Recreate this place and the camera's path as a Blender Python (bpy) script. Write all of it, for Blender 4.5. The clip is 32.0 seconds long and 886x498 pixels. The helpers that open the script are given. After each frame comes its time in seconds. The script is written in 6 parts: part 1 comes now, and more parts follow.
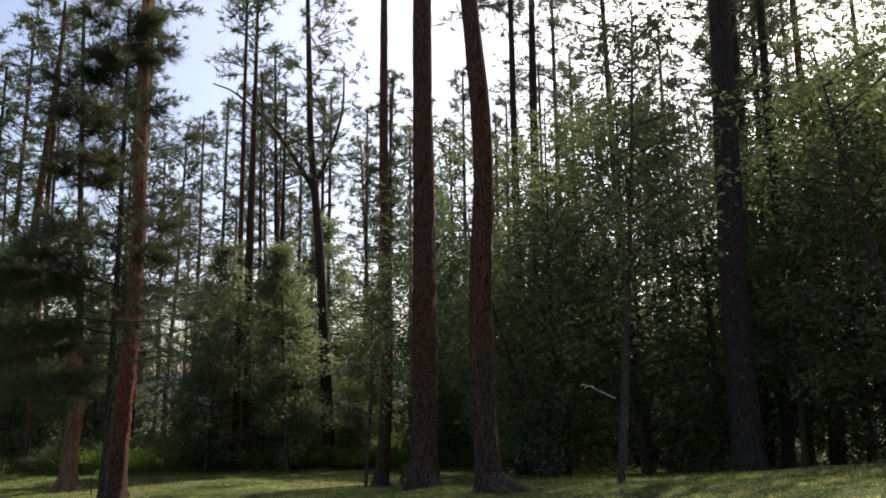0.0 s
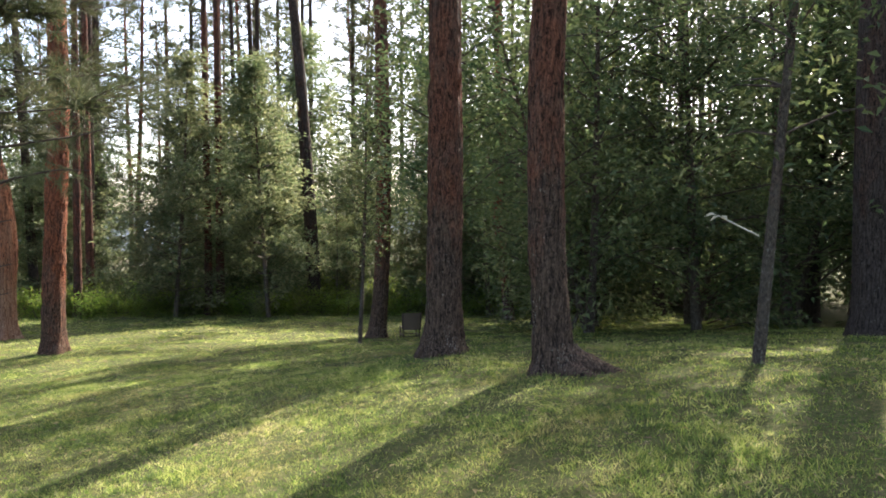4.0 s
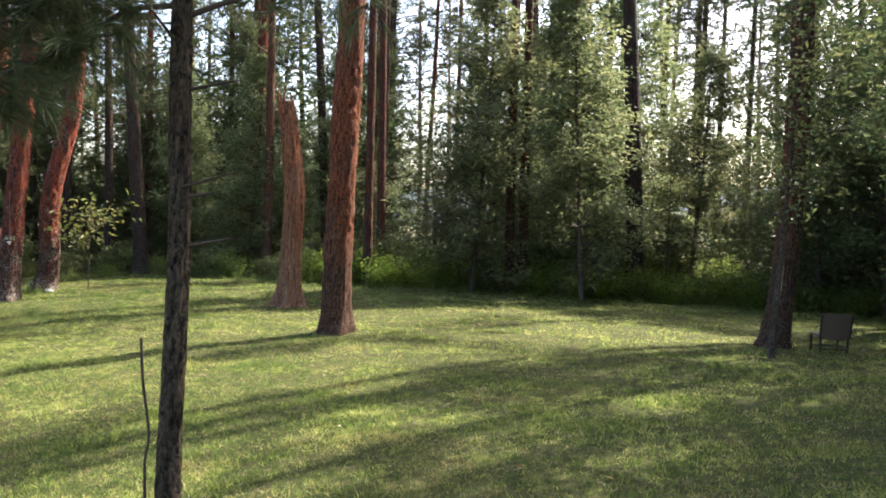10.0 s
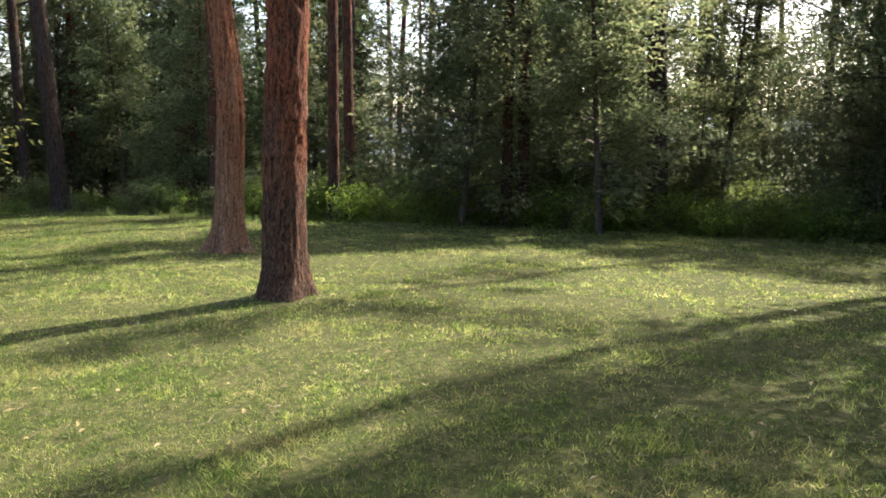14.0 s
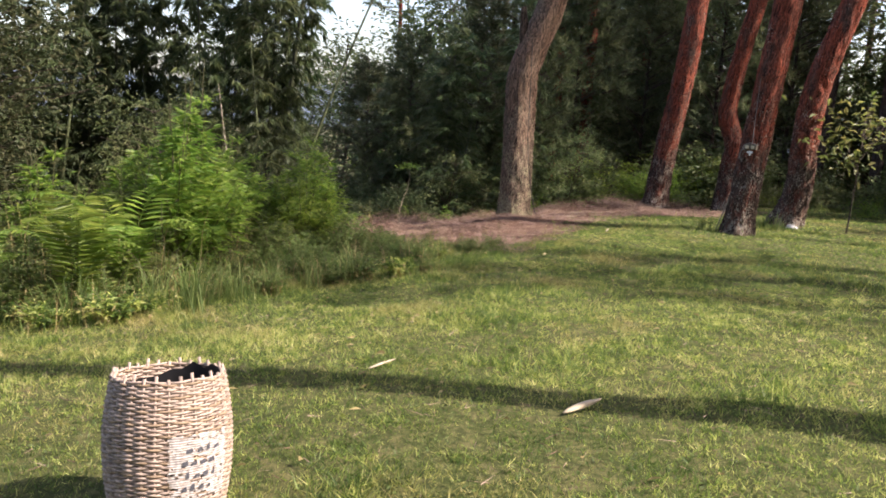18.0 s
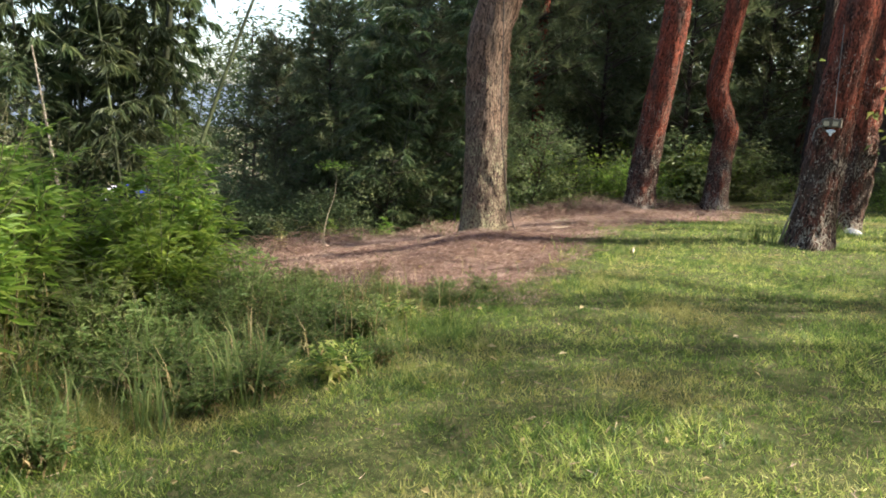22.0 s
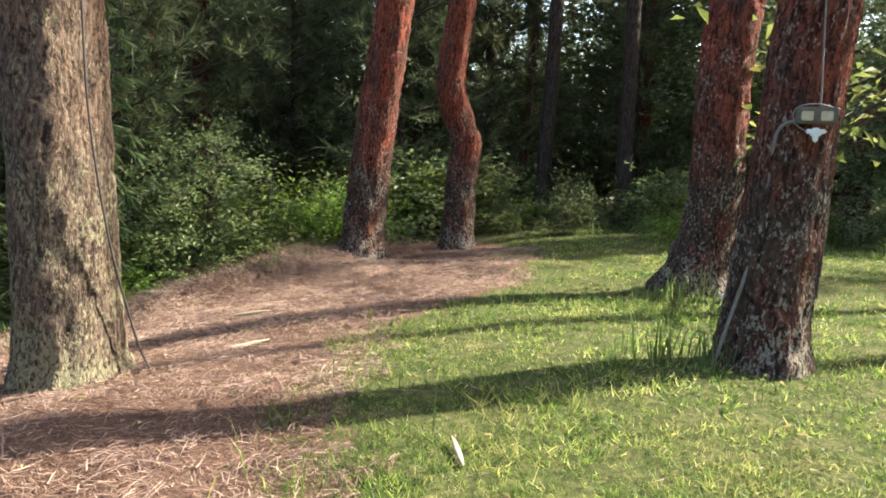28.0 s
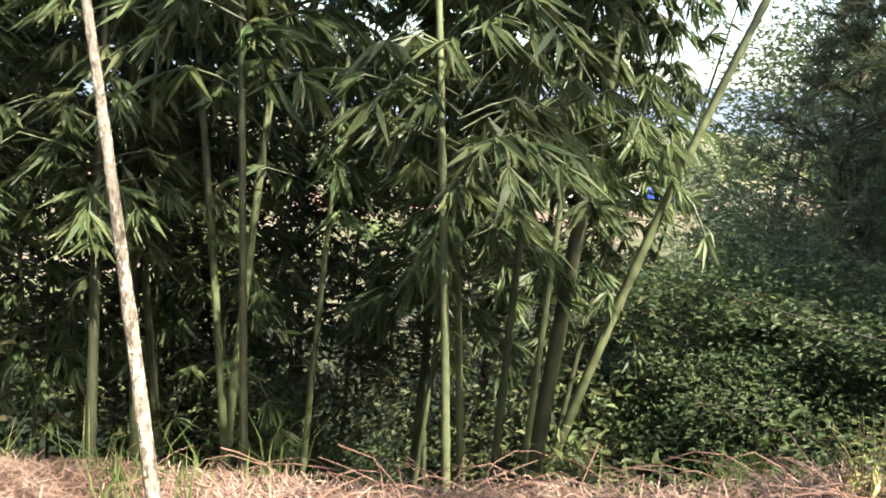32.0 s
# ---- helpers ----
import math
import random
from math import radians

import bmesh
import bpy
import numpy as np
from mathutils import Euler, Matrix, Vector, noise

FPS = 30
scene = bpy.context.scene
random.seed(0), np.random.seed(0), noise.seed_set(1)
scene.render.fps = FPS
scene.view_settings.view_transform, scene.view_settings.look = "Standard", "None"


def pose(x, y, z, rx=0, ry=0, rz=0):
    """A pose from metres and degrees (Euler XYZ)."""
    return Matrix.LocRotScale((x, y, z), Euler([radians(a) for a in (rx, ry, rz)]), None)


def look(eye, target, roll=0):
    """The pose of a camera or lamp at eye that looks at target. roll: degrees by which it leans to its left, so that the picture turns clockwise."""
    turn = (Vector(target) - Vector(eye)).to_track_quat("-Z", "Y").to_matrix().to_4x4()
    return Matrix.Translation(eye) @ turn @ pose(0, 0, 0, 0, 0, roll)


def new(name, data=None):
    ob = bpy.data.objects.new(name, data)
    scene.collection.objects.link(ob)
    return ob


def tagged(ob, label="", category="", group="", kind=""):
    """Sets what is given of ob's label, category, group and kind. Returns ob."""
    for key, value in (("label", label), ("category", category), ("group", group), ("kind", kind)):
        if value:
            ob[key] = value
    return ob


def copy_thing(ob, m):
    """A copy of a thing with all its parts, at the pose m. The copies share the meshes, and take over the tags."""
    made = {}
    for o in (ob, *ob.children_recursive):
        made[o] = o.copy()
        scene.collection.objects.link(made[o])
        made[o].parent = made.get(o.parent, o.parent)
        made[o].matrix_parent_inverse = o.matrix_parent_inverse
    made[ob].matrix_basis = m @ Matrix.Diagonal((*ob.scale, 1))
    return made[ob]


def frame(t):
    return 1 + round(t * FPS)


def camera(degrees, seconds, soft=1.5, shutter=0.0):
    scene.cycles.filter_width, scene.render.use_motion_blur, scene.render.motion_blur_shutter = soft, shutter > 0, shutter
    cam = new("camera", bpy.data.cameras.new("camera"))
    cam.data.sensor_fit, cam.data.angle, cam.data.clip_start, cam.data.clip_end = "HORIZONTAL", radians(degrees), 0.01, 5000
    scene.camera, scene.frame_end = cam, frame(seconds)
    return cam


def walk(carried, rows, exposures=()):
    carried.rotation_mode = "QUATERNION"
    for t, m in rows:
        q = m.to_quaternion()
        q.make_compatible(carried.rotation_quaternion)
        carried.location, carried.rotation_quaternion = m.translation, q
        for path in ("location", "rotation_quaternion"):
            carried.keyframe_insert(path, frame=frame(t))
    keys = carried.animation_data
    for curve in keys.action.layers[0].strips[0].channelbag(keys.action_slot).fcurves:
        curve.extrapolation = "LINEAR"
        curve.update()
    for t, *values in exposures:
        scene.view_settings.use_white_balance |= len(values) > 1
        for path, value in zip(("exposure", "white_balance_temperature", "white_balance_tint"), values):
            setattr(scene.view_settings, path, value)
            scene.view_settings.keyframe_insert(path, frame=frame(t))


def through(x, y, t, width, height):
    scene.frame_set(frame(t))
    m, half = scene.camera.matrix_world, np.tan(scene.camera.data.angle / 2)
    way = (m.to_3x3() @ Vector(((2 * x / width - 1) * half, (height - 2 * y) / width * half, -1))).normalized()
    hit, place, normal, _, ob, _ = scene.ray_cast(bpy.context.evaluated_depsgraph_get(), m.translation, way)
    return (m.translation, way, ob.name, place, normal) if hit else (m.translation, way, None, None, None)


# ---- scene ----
cam = camera(60.3, 32.0, soft=1.8)
METRES, EYE, TILT, LEAN, TURN = 32.0, 1.5, 10.2, 1.16, 0.0
ROWS = [
    (0.0, 0.0, 0.0, 0.0, 0.0, 0.0, -0.0),
    (0.5, -0.0033, 0.0159, -0.0035, 0.02, -0.02, 0.1),
    (1.0, -0.0067, 0.0337, -0.0059, 0.04, -0.05, 0.24),
    (1.5, -0.0093, 0.0522, -0.0088, -0.06, 0.0, 0.21),
    (2.0, -0.0118, 0.0703, -0.0131, -1.07, -0.93, -0.79),
    (2.5, -0.0145, 0.0861, -0.0169, -1.27, -5.66, -0.8),
    (3.0, -0.0148, 0.1032, -0.0215, -1.32, -9.48, -0.72),
    (3.5, -0.0165, 0.1193, -0.0252, -1.21, -10.99, -0.72),
    (5.5, -0.0269, 0.1753, -0.0403, 2.96, -12.8, -0.65),
    (6.0, -0.0317, 0.1884, -0.045, 6.36, -12.97, -0.41),
    (6.5, -0.0363, 0.203, -0.0488, 10.07, -13.06, 0.01),
    (7.0, -0.0426, 0.2163, -0.054, 13.07, -13.15, 0.31),
    (7.5, -0.049, 0.2316, -0.0584, 14.85, -13.25, 0.57),
    (8.0, -0.0564, 0.2467, -0.0622, 16.18, -13.27, 0.77),
    (8.5, -0.0636, 0.2596, -0.0665, 17.01, -13.26, 0.88),
    (9.0, -0.0727, 0.2706, -0.0698, 17.96, -13.21, 1.0),
    (9.5, -0.0833, 0.2816, -0.0728, 18.59, -13.2, 1.08),
    (10.0, -0.0927, 0.2939, -0.0745, 19.08, -13.24, 1.17),
    (10.5, -0.1002, 0.3051, -0.0761, 19.52, -14.99, 1.37),
    (11.0, -0.1059, 0.318, -0.0789, 18.52, -18.01, 1.37),
    (11.5, -0.1121, 0.3311, -0.0846, 17.84, -19.58, 1.37),
    (12.0, -0.1186, 0.3456, -0.0895, 17.42, -19.69, 1.41),
    (12.5, -0.1236, 0.3603, -0.0938, 17.2, -19.45, 1.51),
    (13.0, -0.1279, 0.3759, -0.0989, 16.83, -19.02, 1.58),
    (13.5, -0.1348, 0.3916, -0.1038, 16.55, -18.82, 1.59),
    (15.5, -0.1783, 0.4398, -0.1133, 24.14, -16.94, 1.55),
    (16.0, -0.1907, 0.4392, -0.1135, 32.95, -16.62, 2.29),
    (16.5, -0.2043, 0.4371, -0.115, 44.17, -16.33, 3.23),
    (17.0, -0.2177, 0.4349, -0.1174, 56.16, -15.66, 4.24),
    (17.5, -0.2322, 0.4295, -0.1203, 65.92, -14.89, 5.02),
    (18.0, -0.2462, 0.4269, -0.1238, 70.92, -14.55, 5.63),
    (18.5, -0.2622, 0.4256, -0.1264, 72.2, -14.57, 5.98),
    (19.0, -0.2775, 0.4282, -0.1292, 72.18, -14.59, 6.26),
    (19.5, -0.2938, 0.4323, -0.1306, 71.87, -14.65, 6.4),
    (20.0, -0.3091, 0.4358, -0.1315, 70.76, -14.76, 6.49),
    (20.5, -0.3247, 0.441, -0.1333, 69.36, -14.87, 6.54),
    (21.0, -0.3403, 0.4465, -0.1364, 68.14, -15.0, 6.58),
    (21.5, -0.3573, 0.4533, -0.1402, 66.71, -15.15, 6.56),
    (22.0, -0.3761, 0.4593, -0.1424, 64.59, -15.38, 6.33),
    (22.5, -0.3922, 0.4649, -0.1425, 62.07, -15.45, 6.14),
    (23.0, -0.4074, 0.4707, -0.1421, 58.67, -15.6, 5.91),
    (23.5, -0.4215, 0.4773, -0.144, 54.88, -15.87, 5.78),
    (24.0, -0.4339, 0.4858, -0.1465, 50.61, -16.28, 5.54),
    (24.5, -0.4475, 0.4954, -0.1488, 46.87, -16.62, 5.2),
    (25.0, -0.4598, 0.5056, -0.1516, 44.02, -16.83, 5.04),
    (25.5, -0.4711, 0.5174, -0.1542, 41.22, -16.98, 4.79),
    (27.5, -0.5175, 0.5544, -0.1637, 35.28, -16.89, 3.8),
    (28.0, -0.5271, 0.5587, -0.1674, 40.97, -16.29, 4.06),
    (28.5, -0.5374, 0.5562, -0.1686, 50.87, -15.6, 4.43),
    (29.0, -0.5501, 0.5511, -0.1697, 61.7, -14.93, 5.05),
    (29.5, -0.5641, 0.545, -0.1729, 72.68, -13.98, 5.57),
    (30.0, -0.5769, 0.5368, -0.1737, 82.11, -12.98, 5.95),
    (30.5, -0.5879, 0.5288, -0.1724, 87.97, -12.28, 6.21),
    (31.0, -0.599, 0.5204, -0.1701, 92.57, -11.67, 6.27),
    (31.5, -0.6055, 0.5105, -0.1683, 97.61, -10.94, 6.27),
    (32.0, -0.6097, 0.5002, -0.1663, 103.5, -10.39, 6.2),
]
walk(cam, [(t, pose(0, 0, EYE, TILT, LEAN, TURN) @ pose(METRES * x, METRES * y, METRES * z, 90 + pitch, roll, yaw)) for t, x, y, z, yaw, pitch, roll in ROWS],
     [(0.0, 0.48, 6550, 14), (2.2, 0.52, 6550, 14), (3.0, 1.85, 6550, 14), (7.0, 2.1, 6550, 18), (9.0, 1.86, 6550, 16), (12.0, 1.95, 6550, 12), (13.0, 1.83, 6550, 13), (16.0, 1.8, 6600, 16), (18.5, 1.42, 6650, 20), (20.0, 1.32, 6600, 14),
      (22.0, 1.78, 6550, 9), (25.0, 2.0, 6550, 8), (29.0, 2.18, 6550, 6), (30.0, 2.1, 6500, 9), (31.0, 2.3, 6500, 10), (32.0, 2.62, 6500, 12)])

# ---- light ----
SUN_AZ, SUN_EL = 33.0, 44.0          # degrees to the right of +y, and above the horizon
world = bpy.data.worlds.new("world")
scene.world = world
world.use_nodes = True
sky = world.node_tree.nodes.new("ShaderNodeTexSky")
sky.sky_type, sky.sun_disc = "NISHITA", False
sky.sun_elevation, sky.sun_rotation = radians(SUN_EL), radians(SUN_AZ)
sky.dust_density, sky.air_density, sky.ozone_density = 3.0, 1.0, 0.5
world.node_tree.nodes["Background"].inputs[1].default_value = 0.15
world.node_tree.links.new(sky.outputs[0], world.node_tree.nodes["Background"].inputs[0])
sun = new("sun", bpy.data.lights.new("sun", "SUN"))
sun.data.energy, sun.data.angle, sun.data.color = 5.0, radians(0.6), (1.0, 0.95, 0.84)
to_sun = Vector((math.sin(radians(SUN_AZ)) * math.cos(radians(SUN_EL)), math.cos(radians(SUN_AZ)) * math.cos(radians(SUN_EL)), math.sin(radians(SUN_EL))))
sun.matrix_world = look(to_sun * 60, (0, 0, 0))


# ---- materials ----
class Nodes:
    """A small builder of node materials."""

    def __init__(self, name):
        self.mat = bpy.data.materials.new(name)
        self.mat.use_nodes = True
        self.tree = self.mat.node_tree
        self.bsdf = self.tree.nodes["Principled BSDF"]
        self.out = self.tree.nodes["Material Output"]

    def node(self, kind, **inputs):
        n = self.tree.nodes.new(kind)
        for key, value in inputs.items():
            self.put(n.inputs[key], value)
        return n

    def put(self, socket, value):
        if isinstance(value, bpy.types.NodeSocket):
            self.tree.links.new(value, socket)
        else:
            socket.default_value = value

    def coords(self, scale=(1, 1, 1), kind="Object"):
        m = self.node("ShaderNodeMapping", Scale=scale)
        self.put(m.inputs["Vector"], self.node("ShaderNodeTexCoord").outputs[kind])
        return m.outputs[0]

    def noise(self, vector, scale, detail=4.0, rough=0.6, distort=0.0):
        n = self.node("ShaderNodeTexNoise", Scale=scale, Detail=detail, Roughness=rough, Distortion=distort)
        self.put(n.inputs["Vector"], vector)
        return n.outputs[0]

    def ramp(self, fac, *stops):
        n = self.tree.nodes.new("ShaderNodeValToRGB")
        els = n.color_ramp.elements
        while len(els) < len(stops):
            els.new(0.5)
        for e, (at, col) in zip(els, stops):
            e.position, e.color = at, (*col, 1) if len(col) == 3 else col
        self.put(n.inputs[0], fac)
        return n.outputs[0]

    def mix(self, fac, a, b, blend="MIX"):
        n = self.tree.nodes.new("ShaderNodeMix")
        n.data_type, n.blend_type = "RGBA", blend
        for socket, v in zip((n.inputs[0], n.inputs[6], n.inputs[7]), (fac, a, b)):
            self.put(socket, (*v, 1) if isinstance(v, tuple) and len(v) == 3 else v)
        return n.outputs[2]

    def math(self, op, a, b=0.0):
        n = self.tree.nodes.new("ShaderNodeMath")
        n.operation = op
        self.put(n.inputs[0], a), self.put(n.inputs[1], b)
        return n.outputs[0]

    def bump(self, height, strength=0.5, distance=0.02):
        n = self.node("ShaderNodeBump", Strength=strength, Distance=distance, Height=height)
        self.put(self.bsdf.inputs["Normal"], n.outputs[0])
        return n.outputs[0]

    def done(self, colour, rough=0.8, spec=0.3):
        self.put(self.bsdf.inputs["Base Color"], colour)
        self.put(self.bsdf.inputs["Roughness"], rough)
        self.put(self.bsdf.inputs["Specular IOR Level"], spec)
        return self.mat


GREY3 = lambda v: (v, v, v)


def bark(name, dark, light, red, red_at, lichen, lichen_at, ridge=0.16, foot=0.35, moss=0.10):
    """Furrowed bark: dark clefts, lighter ridges, a bare red zone higher up, pale flakes mostly near the foot."""
    m = Nodes(name)
    warp = m.noise(m.coords(), 5, 3)
    shift = m.node("ShaderNodeVectorMath")
    shift.operation = "ADD"
    m.put(shift.inputs[0], m.coords((1, 1, ridge))), m.put(shift.inputs[1], m.math("MULTIPLY", warp, 0.12))
    ridges = m.noise(shift.outputs[0], 38, 6, 0.62, 0.2)
    flakes = m.noise(m.coords((1, 1, 0.55)), 48, 6, 0.7, 0.4)
    fine = m.noise(m.coords((1, 1, 0.6)), 130, 4, 0.7)
    big = m.noise(m.coords((1, 1, 0.45)), 3.4, 5, 0.7)
    at = m.node("ShaderNodeSeparateXYZ")
    m.put(at.inputs[0], m.coords())
    high = m.math("MULTIPLY", m.math("MINIMUM", at.outputs[2], 2.5), 0.4)
    tone = m.math("ADD", m.math("MULTIPLY", ridges, 0.65), m.math("MULTIPLY", flakes, 0.35))
    col = m.ramp(tone, (0.40, dark), (0.60, light))
    reddish = m.ramp(tone, (0.41, tuple(v * 0.10 for v in red)), (0.50, tuple(v * 0.6 for v in red)), (0.62, tuple(v * 1.2 for v in red)))
    where = m.math("ADD", big, m.math("MULTIPLY", m.math("SUBTRACT", high, 0.5), foot))
    col = m.mix(m.ramp(where, (red_at - 0.05, GREY3(0)), (red_at + 0.20, GREY3(1))), col, reddish)
    pale = m.math("SUBTRACT", m.math("ADD", flakes, m.math("MULTIPLY", m.math("SUBTRACT", m.noise(m.coords((1, 1, 0.7)), 3.7, 4, 0.7), 0.5), 0.5)), m.math("MULTIPLY", m.math("SUBTRACT", high, 0.5), moss))
    col = m.mix(m.ramp(pale, (lichen_at, GREY3(0)), (lichen_at + 0.05, GREY3(0.8))), col, lichen)
    col = m.mix(0.4, col, m.ramp(fine, (0.3, GREY3(0.2)), (0.7, GREY3(0.85))), "OVERLAY")
    m.bump(m.math("ADD", tone, m.math("MULTIPLY", fine, 0.2)), 1.0, 0.06)
    return m.done(col, 0.9, 0.15)


def foliage(name, a, b, c, through=0.45, gloss=0.35):
    """Leaves in three tones, that let a part of the light through."""
    m = Nodes(name)
    info = m.tree.nodes.new("ShaderNodeNewGeometry")
    tone = m.ramp(info.outputs["Random Per Island"], (0.0, a), (0.55, b), (1.0, c))
    obj = m.tree.nodes.new("ShaderNodeObjectInfo")
    hue = m.node("ShaderNodeHueSaturation")
    m.put(hue.inputs["Hue"], m.math("ADD", 0.485, m.math("MULTIPLY", obj.outputs["Random"], 0.03)))
    m.put(hue.inputs["Value"], m.math("ADD", 0.85, m.math("MULTIPLY", obj.outputs["Random"], 0.35)))
    patch = m.noise(m.coords(), 0.9, 2)
    m.put(hue.inputs["Color"], m.mix(0.35, tone, m.ramp(patch, (0.35, a), (0.65, c))))
    m.done(hue.outputs[0], 0.5, gloss)
    thru = m.node("ShaderNodeBsdfTranslucent")
    gain = m.node("ShaderNodeHueSaturation", Value=1.7)
    m.put(gain.inputs["Color"], hue.outputs[0])
    m.put(thru.inputs[0], gain.outputs[0])
    mixer = m.node("ShaderNodeMixShader", Fac=through)
    m.put(mixer.inputs[1], m.bsdf.outputs[0]), m.put(mixer.inputs[2], thru.outputs[0])
    m.put(m.out.inputs[0], mixer.outputs[0])
    return m.mat


def plain(name, colour, rough=0.6, metal=0.0, vary=0.25, scale=20, spec=0.4):
    m = Nodes(name)
    n = m.noise(m.coords(), scale, 5, 0.6)
    col = m.mix(m.ramp(n, (0.3, GREY3(0)), (0.7, GREY3(1))), tuple(v * (1 - vary) for v in colour), tuple(min(1, v * (1 + vary)) for v in colour))
    m.bump(n, 0.25, 0.004)
    m.put(m.bsdf.inputs["Metallic"], metal)
    return m.done(col, rough, spec)


BARK_GREY = bark("bark_grey", (0.010, 0.007, 0.005), (0.135, 0.088, 0.060), (0.19, 0.075, 0.042), 0.56, (0.28, 0.25, 0.20), 0.65, 0.14)
BARK_RED = bark("bark_red", (0.012, 0.008, 0.007), (0.11, 0.068, 0.05), (0.30, 0.072, 0.038), 0.48, (0.34, 0.30, 0.24), 0.575, 0.16, 0.22)
BARK_PALE = bark("bark_pale", (0.032, 0.021, 0.016), (0.24, 0.17, 0.12), (0.25, 0.15, 0.10), 0.58, (0.31, 0.285, 0.17), 0.565, 0.22, 0.35, 0.16)
BARK_DARK = bark("bark_dark", (0.013, 0.010, 0.008), (0.085, 0.064, 0.051), (0.10, 0.05, 0.03), 0.66, (0.16, 0.15, 0.12), 0.66, 0.16)
BARK_RIDGED = bark("bark_ridged", (0.016, 0.009, 0.006), (0.145, 0.082, 0.054), (0.27, 0.088, 0.042), 0.47, (0.22, 0.17, 0.12), 0.66, 0.15, 0.30)
BARK_BROWN = bark("bark_brown", (0.014, 0.009, 0.007), (0.10, 0.062, 0.045), (0.17, 0.062, 0.036), 0.50, (0.18, 0.15, 0.12), 0.64, 0.16, 0.22)
BARK_YOUNG = bark("bark_young", (0.010, 0.008, 0.006), (0.15, 0.115, 0.08), (0.12, 0.07, 0.045), 0.66, (0.24, 0.21, 0.15), 0.64, 0.30)
BARE_WOOD = bark("bare_wood", (0.09, 0.04, 0.022), (0.34, 0.19, 0.115), (0.36, 0.14, 0.07), 0.52, (0.40, 0.28, 0.19), 0.63, 0.05)
BARK_SMOOTH = bark("bark_smooth", (0.04, 0.032, 0.024), (0.12, 0.095, 0.07), (0.16, 0.10, 0.07), 0.62, (0.26, 0.25, 0.20), 0.62, 0.5)
TWIG = plain("twig", (0.06, 0.042, 0.03), 0.9)
NEEDLES = foliage("pine_needles", (0.034, 0.050, 0.023), (0.068, 0.088, 0.037), (0.14, 0.135, 0.066), 0.26, 0.12)
LEAF_DARK = foliage("leaf_dark", (0.029, 0.056, 0.023), (0.068, 0.102, 0.036), (0.15, 0.162, 0.064), 0.36, 0.28)
LEAF_MID = foliage("leaf_mid", (0.038, 0.062, 0.024), (0.088, 0.120, 0.043), (0.20, 0.205, 0.085), 0.38, 0.25)
# leaf_mid made brighter: sunlight on the young trees is put into the colour
LEAF_YOUNG_LIT = foliage("leaf_young_lit", (0.046, 0.070, 0.030), (0.110, 0.140, 0.058), (0.24, 0.235, 0.115), 0.45, 0.25)
LEAF_LIME = foliage("leaf_lime", (0.055, 0.105, 0.014), (0.115, 0.185, 0.024), (0.22, 0.26, 0.05), 0.58)
LEAF_GOLD = foliage("leaf_gold", (0.05, 0.080, 0.02), (0.11, 0.135, 0.035), (0.26, 0.225, 0.07), 0.4)
# brownish thicket leaves, darkened so that the colour carries the shade
LEAF_BROWN_SHADED = foliage("leaf_brown_shaded", (0.016, 0.027, 0.011), (0.036, 0.046, 0.019), (0.085, 0.078, 0.038), 0.25, 0.12)
# shaded leaf tones for the slope: the pines' shade is put into the colour
LEAF_SHADED = foliage("leaf_shaded", (0.018, 0.034, 0.014), (0.038, 0.060, 0.023), (0.072, 0.084, 0.034), 0.30, 0.12)
LEAF_WEED = foliage("leaf_weed", (0.038, 0.068, 0.018), (0.088, 0.135, 0.034), (0.19, 0.205, 0.075), 0.5, 0.15)
LEAF_BAMBOO = foliage("leaf_bamboo", (0.024, 0.044, 0.018), (0.048, 0.076, 0.026), (0.12, 0.135, 0.055), 0.38, 0.25)


